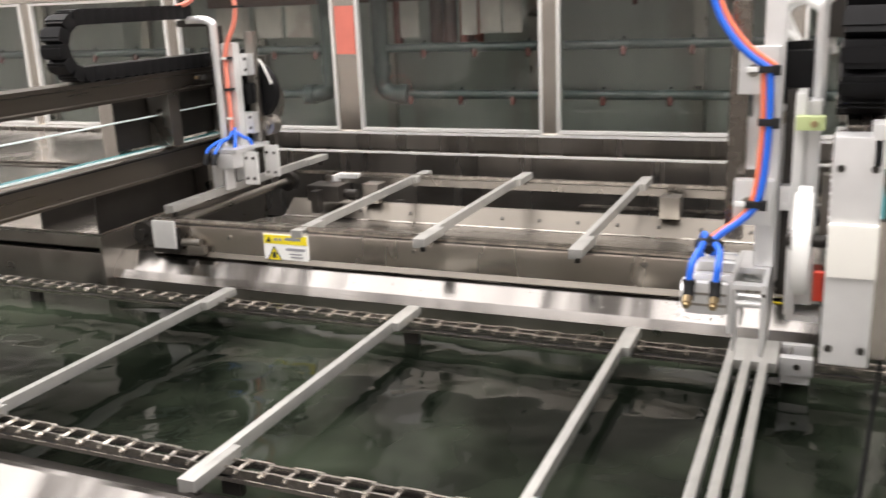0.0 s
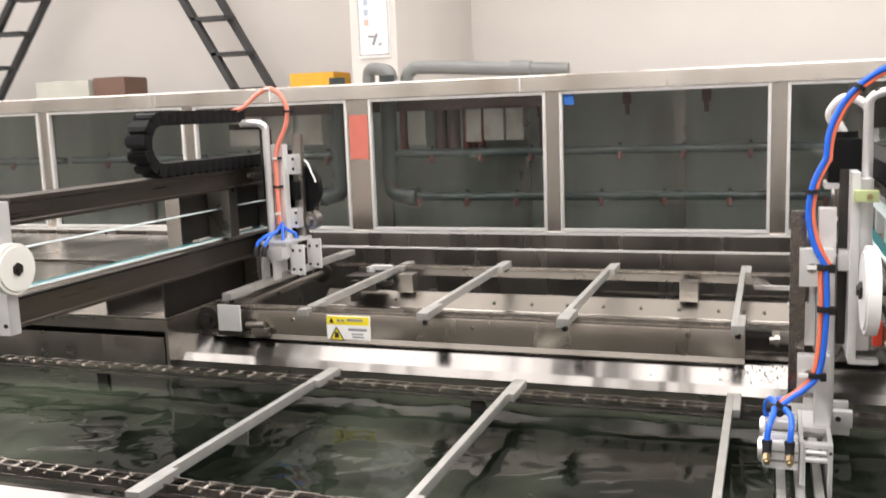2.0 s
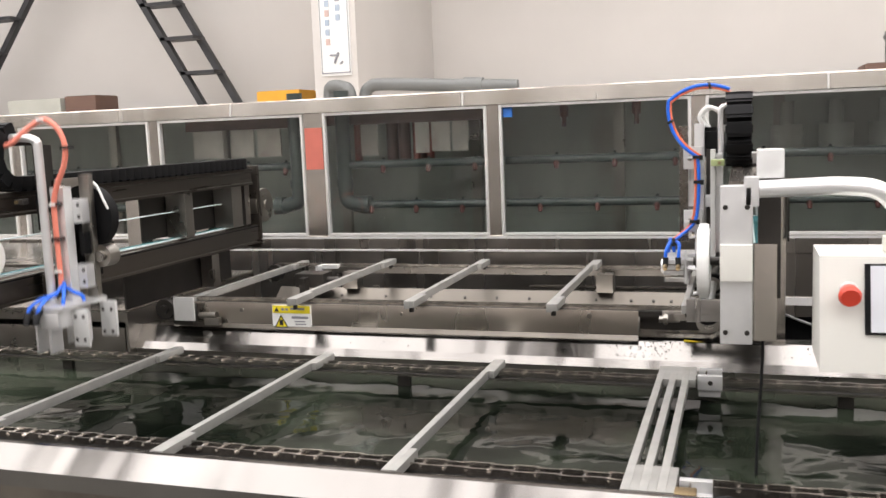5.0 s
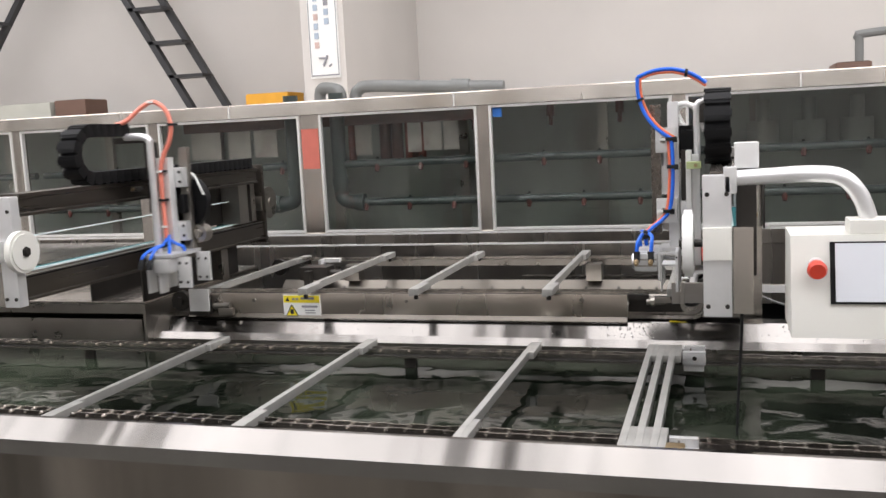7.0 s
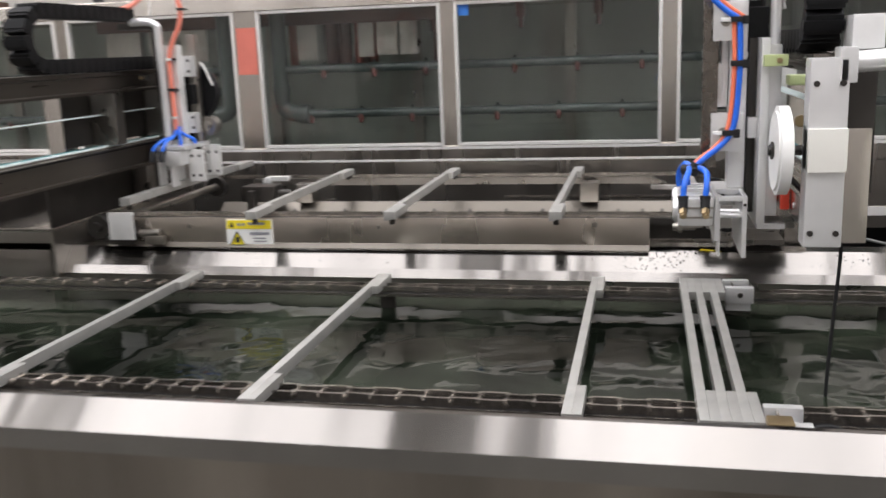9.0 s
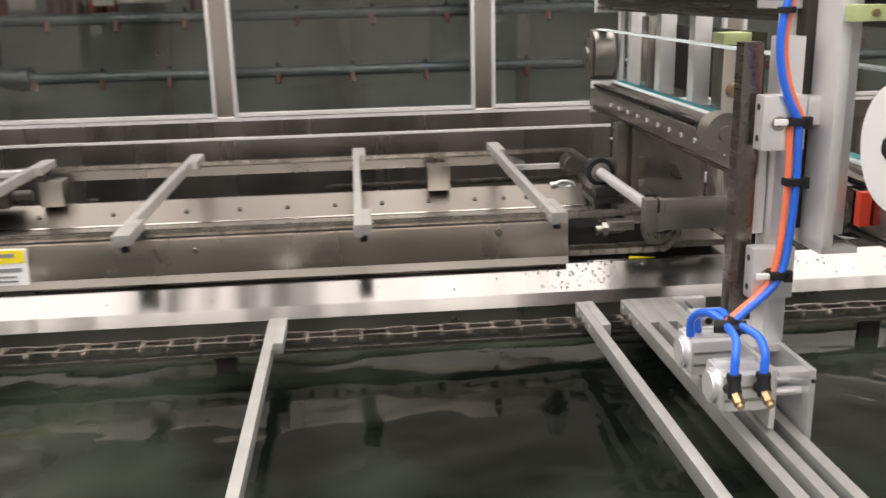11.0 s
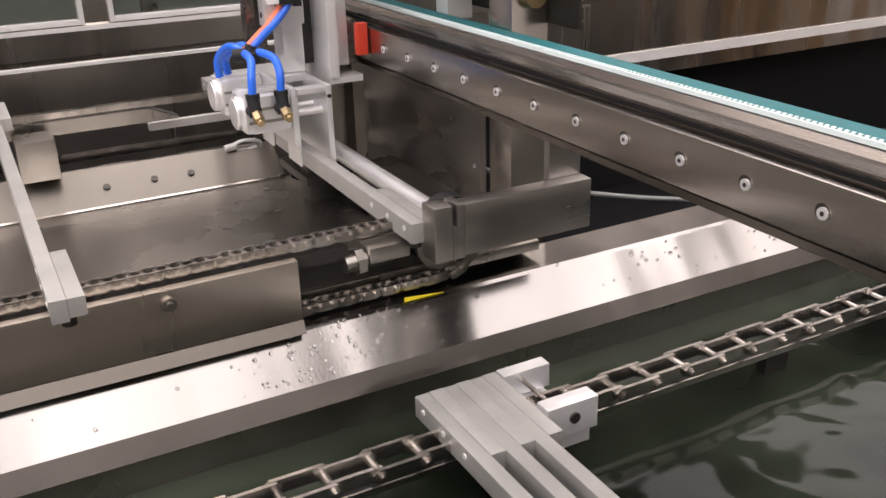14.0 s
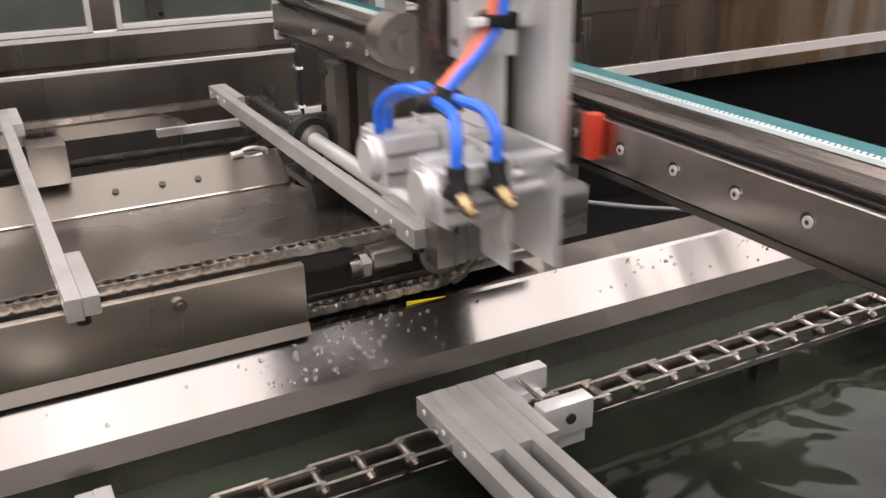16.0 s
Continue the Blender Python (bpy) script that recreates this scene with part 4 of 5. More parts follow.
def gantry(ox, side, label):
    """Beam along y beside the point ox; side 1 stands to the right of it, -1 to the left."""
    def P(name, build, material, parent, lab=""):
        return part(name, build if side > 0 else build.flip_x(), material, parent, lab)

    g = thing("transfer_gantry", None, None, label, "gantry", "transfer gantries", m=pose(ox, 0, 0))
    far = 0.66 if side > 0 else 0.55
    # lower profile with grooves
    P("lower_beam", B().prism([(0.084, 1.094), (0.084, 1.100), (0.088, 1.102), (0.088, 1.146), (0.086, 1.148), (0.086, 1.152), (0.100, 1.152), (0.104, 1.147), (0.122, 1.147), (0.126, 1.152), (0.154, 1.152), (0.154, 1.094)], "y", -0.60, far), BEAM if side > 0 else BEAM_SHADE, g)
    P("groove", B().box(0.084, 0.0865, -0.60, far, 1.1465, 1.1495), BLACK, g)
    if side > 0:
        P("guide_rail", B().box(0.074, 0.0878, -0.60, far - 0.01, 1.106, 1.144, 0.0015), GUIDE, g, "ground steel guide rail")
    for k in range(18 if side > 0 else 0):
        y = -0.544 + 0.06 * k
        P("rail_bolt", B().rod((0.0737, y + 0.0008, 1.1262), (0.0755, y + 0.0008, 1.1262), 0.0054, 14), DARK, g)
        P("bolt_head", B().rod((0.0722, y - 0.0004, 1.1256), (0.0745, y - 0.0004, 1.1256), 0.0040, 10), ALU2, g)
        P("hex_socket", B().rod((0.0720, y - 0.0004, 1.1256), (0.0723, y - 0.0004, 1.1256), 0.0017, 6), DARK, g)
    P("belt", B().box(0.131, 0.153, -0.60, far, 1.1535, 1.1565), TEAL, g, "teal toothed belt")
    teeth = B().box(0.1285, 0.1305, -0.60, far, 1.1525, 1.1562)
    for k in range(int((far + 0.59) / 0.005)):
        y = -0.598 + 0.005 * k
        teeth.box(0.1304, 0.1325, y, y + 0.0025, 1.1545, 1.1572)
    P("belt_teeth", teeth, BELTW, g, "white belt teeth")["kind"] = "stuff"
    P("belt_return", B().box(0.098, 0.118, -0.60, 0.70, 1.2665, 1.2690) if side > 0 else B().box(0.1365, 0.1515, -0.60, 0.60, 1.2305, 1.2325), BELTW, g, "thin pale return belt")
    zu = 1.312 if side > 0 else 1.285
    P("upper_beam", B().prism([(0.084, zu), (0.084, zu + 0.006), (0.089, zu + 0.009), (0.089, 1.324), (0.084, 1.327), (0.084, 1.336), (0.154, 1.336), (0.154, zu)], "y", -0.585, far - 0.02), BEAM if side > 0 else BEAM_SHADE, g)
    P("chain_tray", B().box(0.086, 0.145, -0.10, 0.52, 1.3375, 1.341).box(0.144, 0.147, -0.10, 0.52, 1.341, 1.356), DARK, g)
    for y, w in ((0.235, 0.028), (0.42, 0.03), (0.62, 0.02)) if side > 0 else ((0.165, 0.04), (0.42, 0.06), (0.50, 0.03)):
        P("spacer_plate", B().box(0.1545, 0.186, y, y + w, 1.150, 1.316, 0.001) if side > 0 else B().box(0.10, 0.165, y, y + w, 1.1575, 1.285), ALU if side > 0 else DULL, g)
    P("end_cap", B().box(0.121, 0.156, -0.615, -0.6005, 1.086, 1.24, 0.002), STEEL, g)
    P("back_cover", B().box(0.1995, 0.2035, 0.05, 0.50, 1.16, 1.284) if side > 0 else B().box(0.168, 0.172, 0.05, 0.50, 1.16, 1.284), DARK, g, "dark back cover")
    if side > 0:
        P("far_plate", B().box(0.080, 0.158, 0.661, 0.670, 1.088, 1.158, 0.002), ALU, g, "pale end plate")
        P("far_plate", B().box(0.080, 0.158, 0.641, 0.650, 1.306, 1.340, 0.002), ALU, g, "pale end plate")
        P("far_bracket", B().box(0.140, 0.150, 0.651, 0.670, 1.158, 1.31, 0.001), ALU, g)
    else:
        P("far_plate", B().box(0.08, 0.18, 0.551, 0.565, 1.08, 1.345, 0.002), BEAM_SHADE, g)
    py_ = 0.70 if side > 0 else 0.60
    P("far_pulley", B().rod((0.085, py_, 1.213), (0.130, py_, 1.213), 0.055, 32).rod((0.074, py_, 1.213), (0.086, py_, 1.213), 0.018, 18), DULL, g)
    P("far_fork", B().box(0.078, 0.084, py_ - 0.035, py_ + 0.005, 1.175, 1.25, 0.004), DULL, g)
    P("far_fork", B().box(0.132, 0.138, py_ - 0.035, py_ + 0.005, 1.175, 1.25, 0.004), DULL, g)
    if side > 0:
        px0, px1, py, wr, wx = 0.072, 0.120, -0.642, 0.060, 0.0
    else:
        px0, px1, py, wr, wx = 0.073, 0.114, -0.628, 0.047, 0.016
    wy = -0.595 if side > 0 else -0.617
    P("near_post", B().box(px0, px1, py, -0.601, 1.086, 1.332, 0.003), ALU2, g, "pale aluminium end post")
    for dz in (1.105, 1.30):
        for dx in (px0 + 0.008, px1 - 0.008):
            P("post_screw", B().rod((dx, py - 0.003, dz), (dx, py + 0.001, dz), 0.004, 10), DARK, g)
    P("wheel", B().rod((0.040 + wx, wy, 1.210), (0.054 + wx, wy, 1.210), wr, 40).rod((0.037 + wx, wy, 1.210), (0.056 + wx, wy, 1.210), wr - 0.007, 40), WHITE if side > 0 else PANELW, g, "white pulley wheel")
    P("axle", B().rod((0.030 + wx, wy, 1.210), (0.075, wy, 1.210), 0.007, 14).rod((0.033 + wx, wy, 1.210), (0.0365 + wx, wy, 1.210), 0.012, 6), DARK, g)
    if side > 0:
        P("gear_block", B().box(0.072, 0.120, -0.652, -0.61, 1.187, 1.243, 0.002), PANELW, g, "ivory wrapped gear block")
    else:
        P("gear_block", B().box(0.10, 0.130, -0.655, -0.605, 1.190, 1.235, 0.002), ALU, g, "grey gear block")
    for y in (0.10, 0.50) if side > 0 else (0.06, 0.40):
        P("column", B().box(*((0.1545, 0.1985) if side > 0 else (0.178, 0.222)), y, y + 0.045, 0.0, 1.262 if side > 0 and y < 0.3 else 1.30, 0.002), STEEL, g, "polished square column")
    if side > 0:
        P("side_post", B().box(0.128, 0.162, -0.60, -0.56, 1.152, 1.34, 0.002), DARK, g, "dark side post")
        P("junction_box", B().box(0.126, 0.166, -0.61, -0.55, 1.341, 1.385, 0.003), ALU, g, "pale junction box")
        P("column_cap", B().box(0.152, 0.201, 0.097, 0.148, 1.2625, 1.282, 0.003), GREENP, g, "pale green cap on the column")
        # Brass disc put in for the yellow reflection on the polished column.
        P("knob", B().rod((0.1765, 0.10, 1.19), (0.1765, 0.088, 1.19), 0.012, 20), BRASS, g, "yellow disc standing in for a reflection on the column")
    return g


gantry(X_END, 1, "transfer gantry with bronze beams, guide rail and teal belt")
gantry_l = gantry(-0.25, -1, "transfer gantry with bronze beams, pulleys and white wheel")
part("black_panel", B().box(-0.34, -0.335, -0.05, 0.5, 0.99, 1.08).box(-0.2, -0.19, 0.05, 0.30, 1.0, 1.085), DARK, gantry_l)
part("lower_cover", B().box(-0.16, -0.155, -0.06, 0.48, 0.9905, 1.093), DARK, gantry_l, "dark lower cover")
part("strut", B().box(-0.15, -0.11, 0.30, 0.34, 0.99, 1.086), DULL, gantry_l)


def left_fittings(c):
    """Slim carriage of the return gantry; x to the right, the bar at x 0."""
    part("slide_plate", B().box(-0.036, -0.026, 0.30, 0.40, 1.09, 1.36, 0.002), DULL, c)
    part("runner", B().box(-0.074, -0.037, 0.30, 0.39, 1.098, 1.150, 0.002), GUIDE, c)
    part("conduit", B().tube([(-0.007, 0.249, 1.085), (-0.007, 0.249, 1.25), (-0.007, 0.249, 1.425), (-0.010, 0.249, 1.442), (-0.030, 0.249, 1.452), (-0.080, 0.249, 1.453)], 0.0095, 12), ALU2, c, "bent silver conduit")
    part("clip", B().box(-0.020, -0.0165, 0.244, 0.256, 1.255, 1.335), BLACK, c, "black cable clip")
    part("guard", B().rod((0.012, 0.352, 1.272), (0.012, 0.378, 1.272), 0.072, 36).box(-0.03, 0.03, 0.352, 0.378, 1.14, 1.24, 0.002), BLACK, c, "black rounded drive guard")
    part("guard_wire", B().tube([(0.03, 0.345, 1.355), (0.055, 0.345, 1.345), (0.070, 0.345, 1.315), (0.078, 0.35, 1.29)], 0.003, 8), WHITE, c, "thin white wire")
    part("idler", B().rod((0.057, 0.34, 1.186), (0.057, 0.375, 1.186), 0.025, 24).rod((0.057, 0.332, 1.186), (0.057, 0.341, 1.186), 0.012, 14), DULL, c, "round steel idler")
    part("sensor", B().box(-0.052, -0.030, 0.216, 0.235, 1.312, 1.324, 0.002), DARK, c, "small dark sensor")
    part("sensor_lamp", B().rod((-0.045, 0.212, 1.318), (-0.045, 0.216, 1.318), 0.004, 10), BRASS, c)
    part("bracket", B().box(-0.125, -0.03, 0.262, 0.29, 1.436, 1.452, 0.002).box(-0.034, -0.026, 0.262, 0.31, 1.34, 1.436), DARK, c)
    z0 = 1.05
    s = part("lift_slide", B().box(-0.010, 0.026, 0.274, 0.300, z0 - 0.075, z0 + 0.20, 0.0015), ALU, c, "pale aluminium lifting profile")
    part("rail", B().box(0.024, 0.050, 0.327, 0.343, z0 - 0.06, z0 + 0.225, 0.001), DULL, s, "dark steel rail")
    for dz in (0.005, 0.148):
        part("clamp_block", B().box(0.012, 0.048, 0.300, 0.326, z0 + dz - 0.028, z0 + dz + 0.024, 0.002), ALU2, s, "square aluminium clamp block")
        for dx, dy in ((0.020, -0.014), (0.040, -0.014), (0.020, 0.012), (0.040, 0.012)):
            part("clamp_screw", B().rod((dx, 0.298, z0 + dz + dy), (dx, 0.301, z0 + dz + dy), 0.004, 8), DARK, s)
    part("switch", B().box(0.030, 0.044, 0.306, 0.326, z0 + 0.05, z0 + 0.10, 0.002), BLACK, s, "black limit switch")
    part("foot_plate", B().box(-0.022, 0.060, 0.20, 0.345, z0 - 0.0570, z0 - 0.0480, 0.001), ALU2, s)
    part("cylinder", B().box(0.002, 0.050, 0.196, 0.250, z0 - 0.0960, z0 - 0.0580, 0.009).rod((0.002, 0.223, z0 - 0.076), (-0.004, 0.223, z0 - 0.076), 0.016, 18), ALU2, s, "air cylinder body")
    part("side_bracket", B().box(0.050, 0.088, 0.240, 0.248, z0 - 0.140, z0 - 0.060, 0.001), ALU, s, "square bracket plate with holes")
    part("side_bracket", B().box(0.054, 0.094, 0.325, 0.333, z0 - 0.135, z0 - 0.056, 0.001), ALU, s, "square bracket plate with holes")
    for y, x in ((0.239, 0.058), (0.239, 0.078), (0.324, 0.062), (0.324, 0.084)):
        for dz in (-0.125, -0.075):
            part("bracket_hole", B().rod((x, y, z0 + dz), (x, y + 0.002, z0 + dz), 0.004, 10), DARK, s)
    for y in (0.205, 0.30):
        part("jaw", B().box(0.0135, 0.021, y, y + 0.035, z0 - 0.150, z0 - 0.0575, 0.0015), ALU2, s, "clamping jaw")
        part("jaw", B().box(-0.020, -0.0135, y, y + 0.035, z0 - 0.150, z0 - 0.0575, 0.0015), ALU2, s, "clamping jaw")
    for dx in (-0.020, 0.004):
        part("air_fitting", B().tube([(dx, 0.200, z0 - 0.058), (dx, 0.190, z0 - 0.062), (dx, 0.184, z0 - 0.072), (dx, 0.182, z0 - 0.084)], 0.007, 10), RUBBER, s, "black elbow fitting")
        part("blue_tube", B().tube([(dx, 0.188, z0 - 0.062), (dx + 0.003, 0.194, z0 - 0.048), (dx * 0.5 + 0.004, 0.218, z0 - 0.034), (0.010, 0.245, z0 - 0.026), (0.012, 0.262, z0 - 0.010)], 0.0042, 8), BLUE, s, "blue air tube")
    part("blue_tube", B().tube([(0.048, 0.285, z0 - 0.052), (0.046, 0.280, z0 - 0.036), (0.032, 0.272, z0 - 0.027), (0.016, 0.264, z0 - 0.014)], 0.0042, 8), BLUE, s, "blue air tube")
    part("blue_tube", B().tube([(0.030, 0.235, z0 - 0.056), (0.032, 0.238, z0 - 0.040), (0.026, 0.248, z0 - 0.026), (0.018, 0.262, z0 - 0.004)], 0.0042, 8), BLUE, s, "blue air tube")
    part("tube_tee", B().rod((0.002, 0.25, z0 - 0.030), (0.026, 0.256, z0 - 0.024), 0.0068, 12), RUBBER, s, "black tube tee")
    up = [(0.010, 0.262, z0 - 0.030), (0.010, 0.262, z0 + 0.02), (0.009, 0.262, z0 + 0.09), (0.010, 0.262, z0 + 0.165), (0.022, 0.262, z0 + 0.205), (0.044, 0.262, z0 + 0.245), (0.052, 0.262, z0 + 0.285), (0.042, 0.262, z0 + 0.318), (0.022, 0.262, z0 + 0.338), (0.0, 0.260, z0 + 0.345), (-0.030, 0.250, z0 + 0.328), (-0.060, 0.235, z0 + 0.300), (-0.088, 0.225, z0 + 0.290)]
    part("orange_tube", B().tube(up, 0.0060, 10), PINK, s, "orange air tube")
    for i in (2, 3, 6):
        x, y, z = up[i]
        part("cable_tie", B().box(x - 0.008, x + 0.012, y - 0.008, y + 0.014, z - 0.003, z + 0.003, 0.001), RUBBER, s, "black cable tie")
    for i in (1, 3, 9):
        x, y, z = up[i]
        part("cable_tie", B().box(x - 0.008, x + 0.010, y - 0.009, y - 0.006, z - 0.003, z + 0.003, 0.001), WHITE, s, "white tie end")
    return s


def carriage(ox, side, label):
    """The carriage, with its lifting slide, in the gantry's measures. The bar is at x 0."""
    P = part
    c = thing("gripper_carriage", None, None, label, "gripper carriage", "gripper carriages", m=pose(ox, 0, 0))
    if side < 0:
        return c, left_fittings(c)
    P("slide_plate", B().box(0.028, 0.040, 0.235, 0.375, 1.09, 1.36, 0.002), ALU, c)
    P("slide_plate", B().box(0.040, 0.058, 0.25, 0.29, 1.10, 1.35, 0.002), ALU2, c)
    P("idler", B().rod((-0.02, 0.385, 1.19), (-0.02, 0.415, 1.19), 0.024, 24).rod((-0.02, 0.378, 1.19), (-0.02, 0.386, 1.19), 0.010, 12), DULL, c, "round steel idler")
    for y in (0.225, 0.36):
        P("runner", B().box(0.060, 0.0725, y, y + 0.011, 1.114, 1.150, 0.002), RED, c, "red end cap of the runner")
    P("runner", B().box(0.041, 0.0725, 0.262, 0.358, 1.098, 1.150, 0.002), GUIDE, c)
    P("guide", B().box(0.016, 0.028, 0.285, 0.305, 1.10, 1.36, 0.001), DARK, c, "dark upright guide")
    P("guide_block", B().box(0.015, 0.030, 0.262, 0.284, 1.215, 1.245, 0.001).rod((0.022, 0.2605, 1.222), (0.022, 0.2625, 1.222), 0.003, 10).rod((0.022, 0.2605, 1.238), (0.022, 0.2625, 1.238), 0.003, 10), ALU2, c, "small aluminium guide block")
    P("motor", B().box(0.0, 0.045, 0.30, 0.355, 1.34, 1.405, 0.004).rod((0.022, 0.328, 1.405), (0.022, 0.328, 1.415), 0.02, 20), BLACK, c, "black drive motor")
    P("motor_plate", B().box(-0.004, 0.05, 0.295, 0.36, 1.332, 1.34), ALU2, c)
    P("motor_cable", B().tube([(0.02, 0.32, 1.412), (0.0, 0.31, 1.44), (0.02, 0.30, 1.465), (0.05, 0.30, 1.45), (0.062, 0.30, 1.41)], 0.006, 10).tube([(0.025, 0.33, 1.412), (0.01, 0.33, 1.45), (0.045, 0.32, 1.46), (0.066, 0.31, 1.40)], 0.004, 8), WHITE, c, "white motor cable")
    P("conduit", B().tube([(0.052, 0.285, 1.34), (0.052, 0.285, 1.44), (0.055, 0.285, 1.462), (0.075, 0.285, 1.47), (0.12, 0.285, 1.47)], 0.0075, 12), ALU2, c, "bent silver conduit")
    P("sensor", B().box(0.030, 0.062, 0.215, 0.235, 1.32, 1.336, 0.002), GREENP, c, "pale green sensor")
    P("sensor_lamp", B().rod((0.05, 0.212, 1.328), (0.05, 0.216, 1.328), 0.004, 10), BRASS, c)
    P("bracket", B().box(0.058, 0.125, 0.28, 0.30, 1.42, 1.475, 0.002), DARK, c)
    P("lower_plate", B().box(0.030, 0.070, 0.24, 0.37, 1.082, 1.0895), ALU, c)
    # lifting slide: in its lowest place
    z0 = 1.05
    s = P("lift_slide", B().box(-0.012, 0.012, 0.272, 0.302, z0 - 0.0755, z0 + 0.255, 0.0015), ALU2, c, "pale aluminium lifting profile")
    P("rail", B().box(-0.050, -0.028, 0.280, 0.300, z0 - 0.045, z0 + 0.25, 0.001), BEAM, s, "dark steel rail")
    for dz in (0.0, 0.160):
        P("clamp_block", B().box(-0.038, 0.008, 0.251, 0.2715, z0 + dz - 0.018, z0 + dz + 0.038, 0.002), ALU2, s, "square aluminium clamp block")
        P("clamp_screw", B().rod((-0.021, 0.249, z0 + dz + 0.010), (-0.021, 0.2515, z0 + dz + 0.010), 0.0075, 16), DULL, s)
        P("clamp_screw", B().rod((-0.021, 0.2485, z0 + dz + 0.010), (-0.021, 0.2495, z0 + dz + 0.010), 0.0036, 6), DARK, s)
        for k in (-0.006, 0.026):
            P("clamp_screw", B().rod((-0.0385, 0.262, z0 + dz + k), (-0.0375, 0.262, z0 + dz + k), 0.0035, 10), DARK, s)
    P("cylinder", B().rod((-0.019, 0.292, z0 + 0.052), (-0.019, 0.292, z0 + 0.142), 0.007, 14).box(-0.030, -0.013, 0.286, 0.304, z0 + 0.045, z0 + 0.110, 0.003), ALU2, s, "slim lift cylinder")
    P("mount_plate", B().box(-0.012, 0.016, 0.302, 0.306, z0 - 0.100, z0 + 0.10), ALU2, s)
    # clamp housing round the bar: open on top, two side cheeks and an end plate
    ht, hb = z0 - 0.076, z0 - 0.166
    P("cheek", B().box(-0.034, -0.0285, 0.196, 0.345, ht - 0.066, ht, 0.001), ALU2, s, "aluminium side cheek")
    P("cheek", B().box(0.004, 0.0105, 0.190, 0.345, hb, ht, 0.001), ALU2, s, "aluminium side cheek")
    P("bridge", B().box(-0.0283, 0.0038, 0.262, 0.345, ht - 0.008, ht, 0.0008), ALU2, s, "bridge plate under the lifting profile")
    P("bridge", B().box(-0.0283, 0.0038, 0.190, 0.206, ht - 0.007, ht - 0.001, 0.0008), ALU2, s)
    for gy in (0.208, 0.236, 0.316):
        P("guide_rod", B().rod((-0.0285, gy, ht - 0.030), (0.004, gy, ht - 0.030), 0.0045, 12), ALU2, s, "bright guide rod")
    P("jaw", B().box(-0.0283, -0.0255, 0.200, 0.240, hb, ht - 0.012, 0.001), ALU2, s, "clamping jaw")
    P("jaw", B().box(-0.0283, -0.0255, 0.295, 0.335, hb, ht - 0.012, 0.001), ALU2, s, "clamping jaw")
    for gy in (0.193, 0.33):
        P("cheek_screw", B().rod((0.0072, gy - 0.0045, ht - 0.012), (0.0072, gy - 0.0028, ht - 0.012), 0.0024, 8), DARK, s)

    def cylinder(name, x0, yc, lab):
        zc = z0 - 0.1005
        body = P(name, B().box(x0, -0.0342, yc - 0.026, yc + 0.026, zc - 0.021, zc + 0.021, 0.008), ALU2, s, lab)
        P("end_cap", B().rod((x0 - 0.0045, yc, zc), (x0 + 0.001, yc, zc), 0.0185, 26).rod((x0 - 0.0062, yc, zc), (x0 - 0.004, yc, zc), 0.0155, 26), ALU2, body, "round turned end cap")
        for dy in (-0.014, 0.014):
            P("rib", B().box(x0 + 0.004, -0.036, yc + dy - 0.0035, yc + dy + 0.0035, zc + 0.0205, zc + 0.0232, 0.0008), ALU2, body)
            P("slot", B().box(x0 + 0.003, -0.036, yc - 0.0272, yc - 0.0258, zc + dy * 0.5 - 0.0015, zc + dy * 0.5 + 0.0015), DULL, body)
        return body

    cylinder("rear_cylinder", -0.084, 0.318, "rear air cylinder body")
    cylinder("front_cylinder", -0.086, 0.222, "front air cylinder body")
    for dx in (-0.079, -0.048):
        P("air_fitting", B().rod((dx, 0.198, z0 - 0.094), (dx, 0.178, z0 - 0.090), 0.0062, 12).rod((dx, 0.181, z0 - 0.098), (dx, 0.186, z0 - 0.078), 0.0068, 14).rod((dx, 0.186, z0 - 0.079), (dx, 0.1865, z0 - 0.074), 0.0076, 14), RUBBER, s, "black elbow fitting")
        P("fitting_tip", B().rod((dx, 0.181, z0 - 0.093), (dx, 0.168, z0 - 0.099), 0.0058, 6).rod((dx, 0.169, z0 - 0.0985), (dx, 0.164, z0 - 0.101), 0.0038, 10), BRASS, s, "brass fitting end")
        P("blue_tube", B().tube([(dx, 0.187, z0 - 0.078), (dx + 0.002, 0.190, z0 - 0.056), (dx * 0.8 - 0.008, 0.206, z0 - 0.043), (dx * 0.5 - 0.030, 0.232, z0 - 0.040)], 0.0044, 10), BLUE, s, "blue air tube")
    for dx, dy in ((-0.080, 0.0), (-0.067, 0.012)):
        P("blue_tube", B().tube([(dx, 0.308 + dy, z0 - 0.078), (dx - 0.001, 0.305 + dy, z0 - 0.058), (dx + 0.004, 0.290, z0 - 0.044), (dx + 0.008, 0.268, z0 - 0.038), (-0.064, 0.246, z0 - 0.042)], 0.0046, 10), BLUE, s, "blue air tube")
    P("tee", B().rod((-0.078, 0.247, z0 - 0.044), (-0.048, 0.233, z0 - 0.042), 0.0075, 12).rod((-0.066, 0.24, z0 - 0.048), (-0.058, 0.24, z0 - 0.034), 0.0078, 10).rod((-0.062, 0.226, z0 - 0.046), (-0.062, 0.252, z0 - 0.040), 0.0062, 10), RUBBER, s, "black tube tee")
    up = [(-0.062, 0.240, z0 - 0.040), (-0.044, 0.241, z0 - 0.024), (-0.026, 0.243, z0 - 0.010), (-0.010, 0.245, z0 + 0.010), (-0.003, 0.246, z0 + 0.045), (0.000, 0.246, z0 + 0.11), (-0.002, 0.246, z0 + 0.172)]
    P("blue_tube", B().tube(up, 0.0042, 10), BLUE, s, "blue air tube")
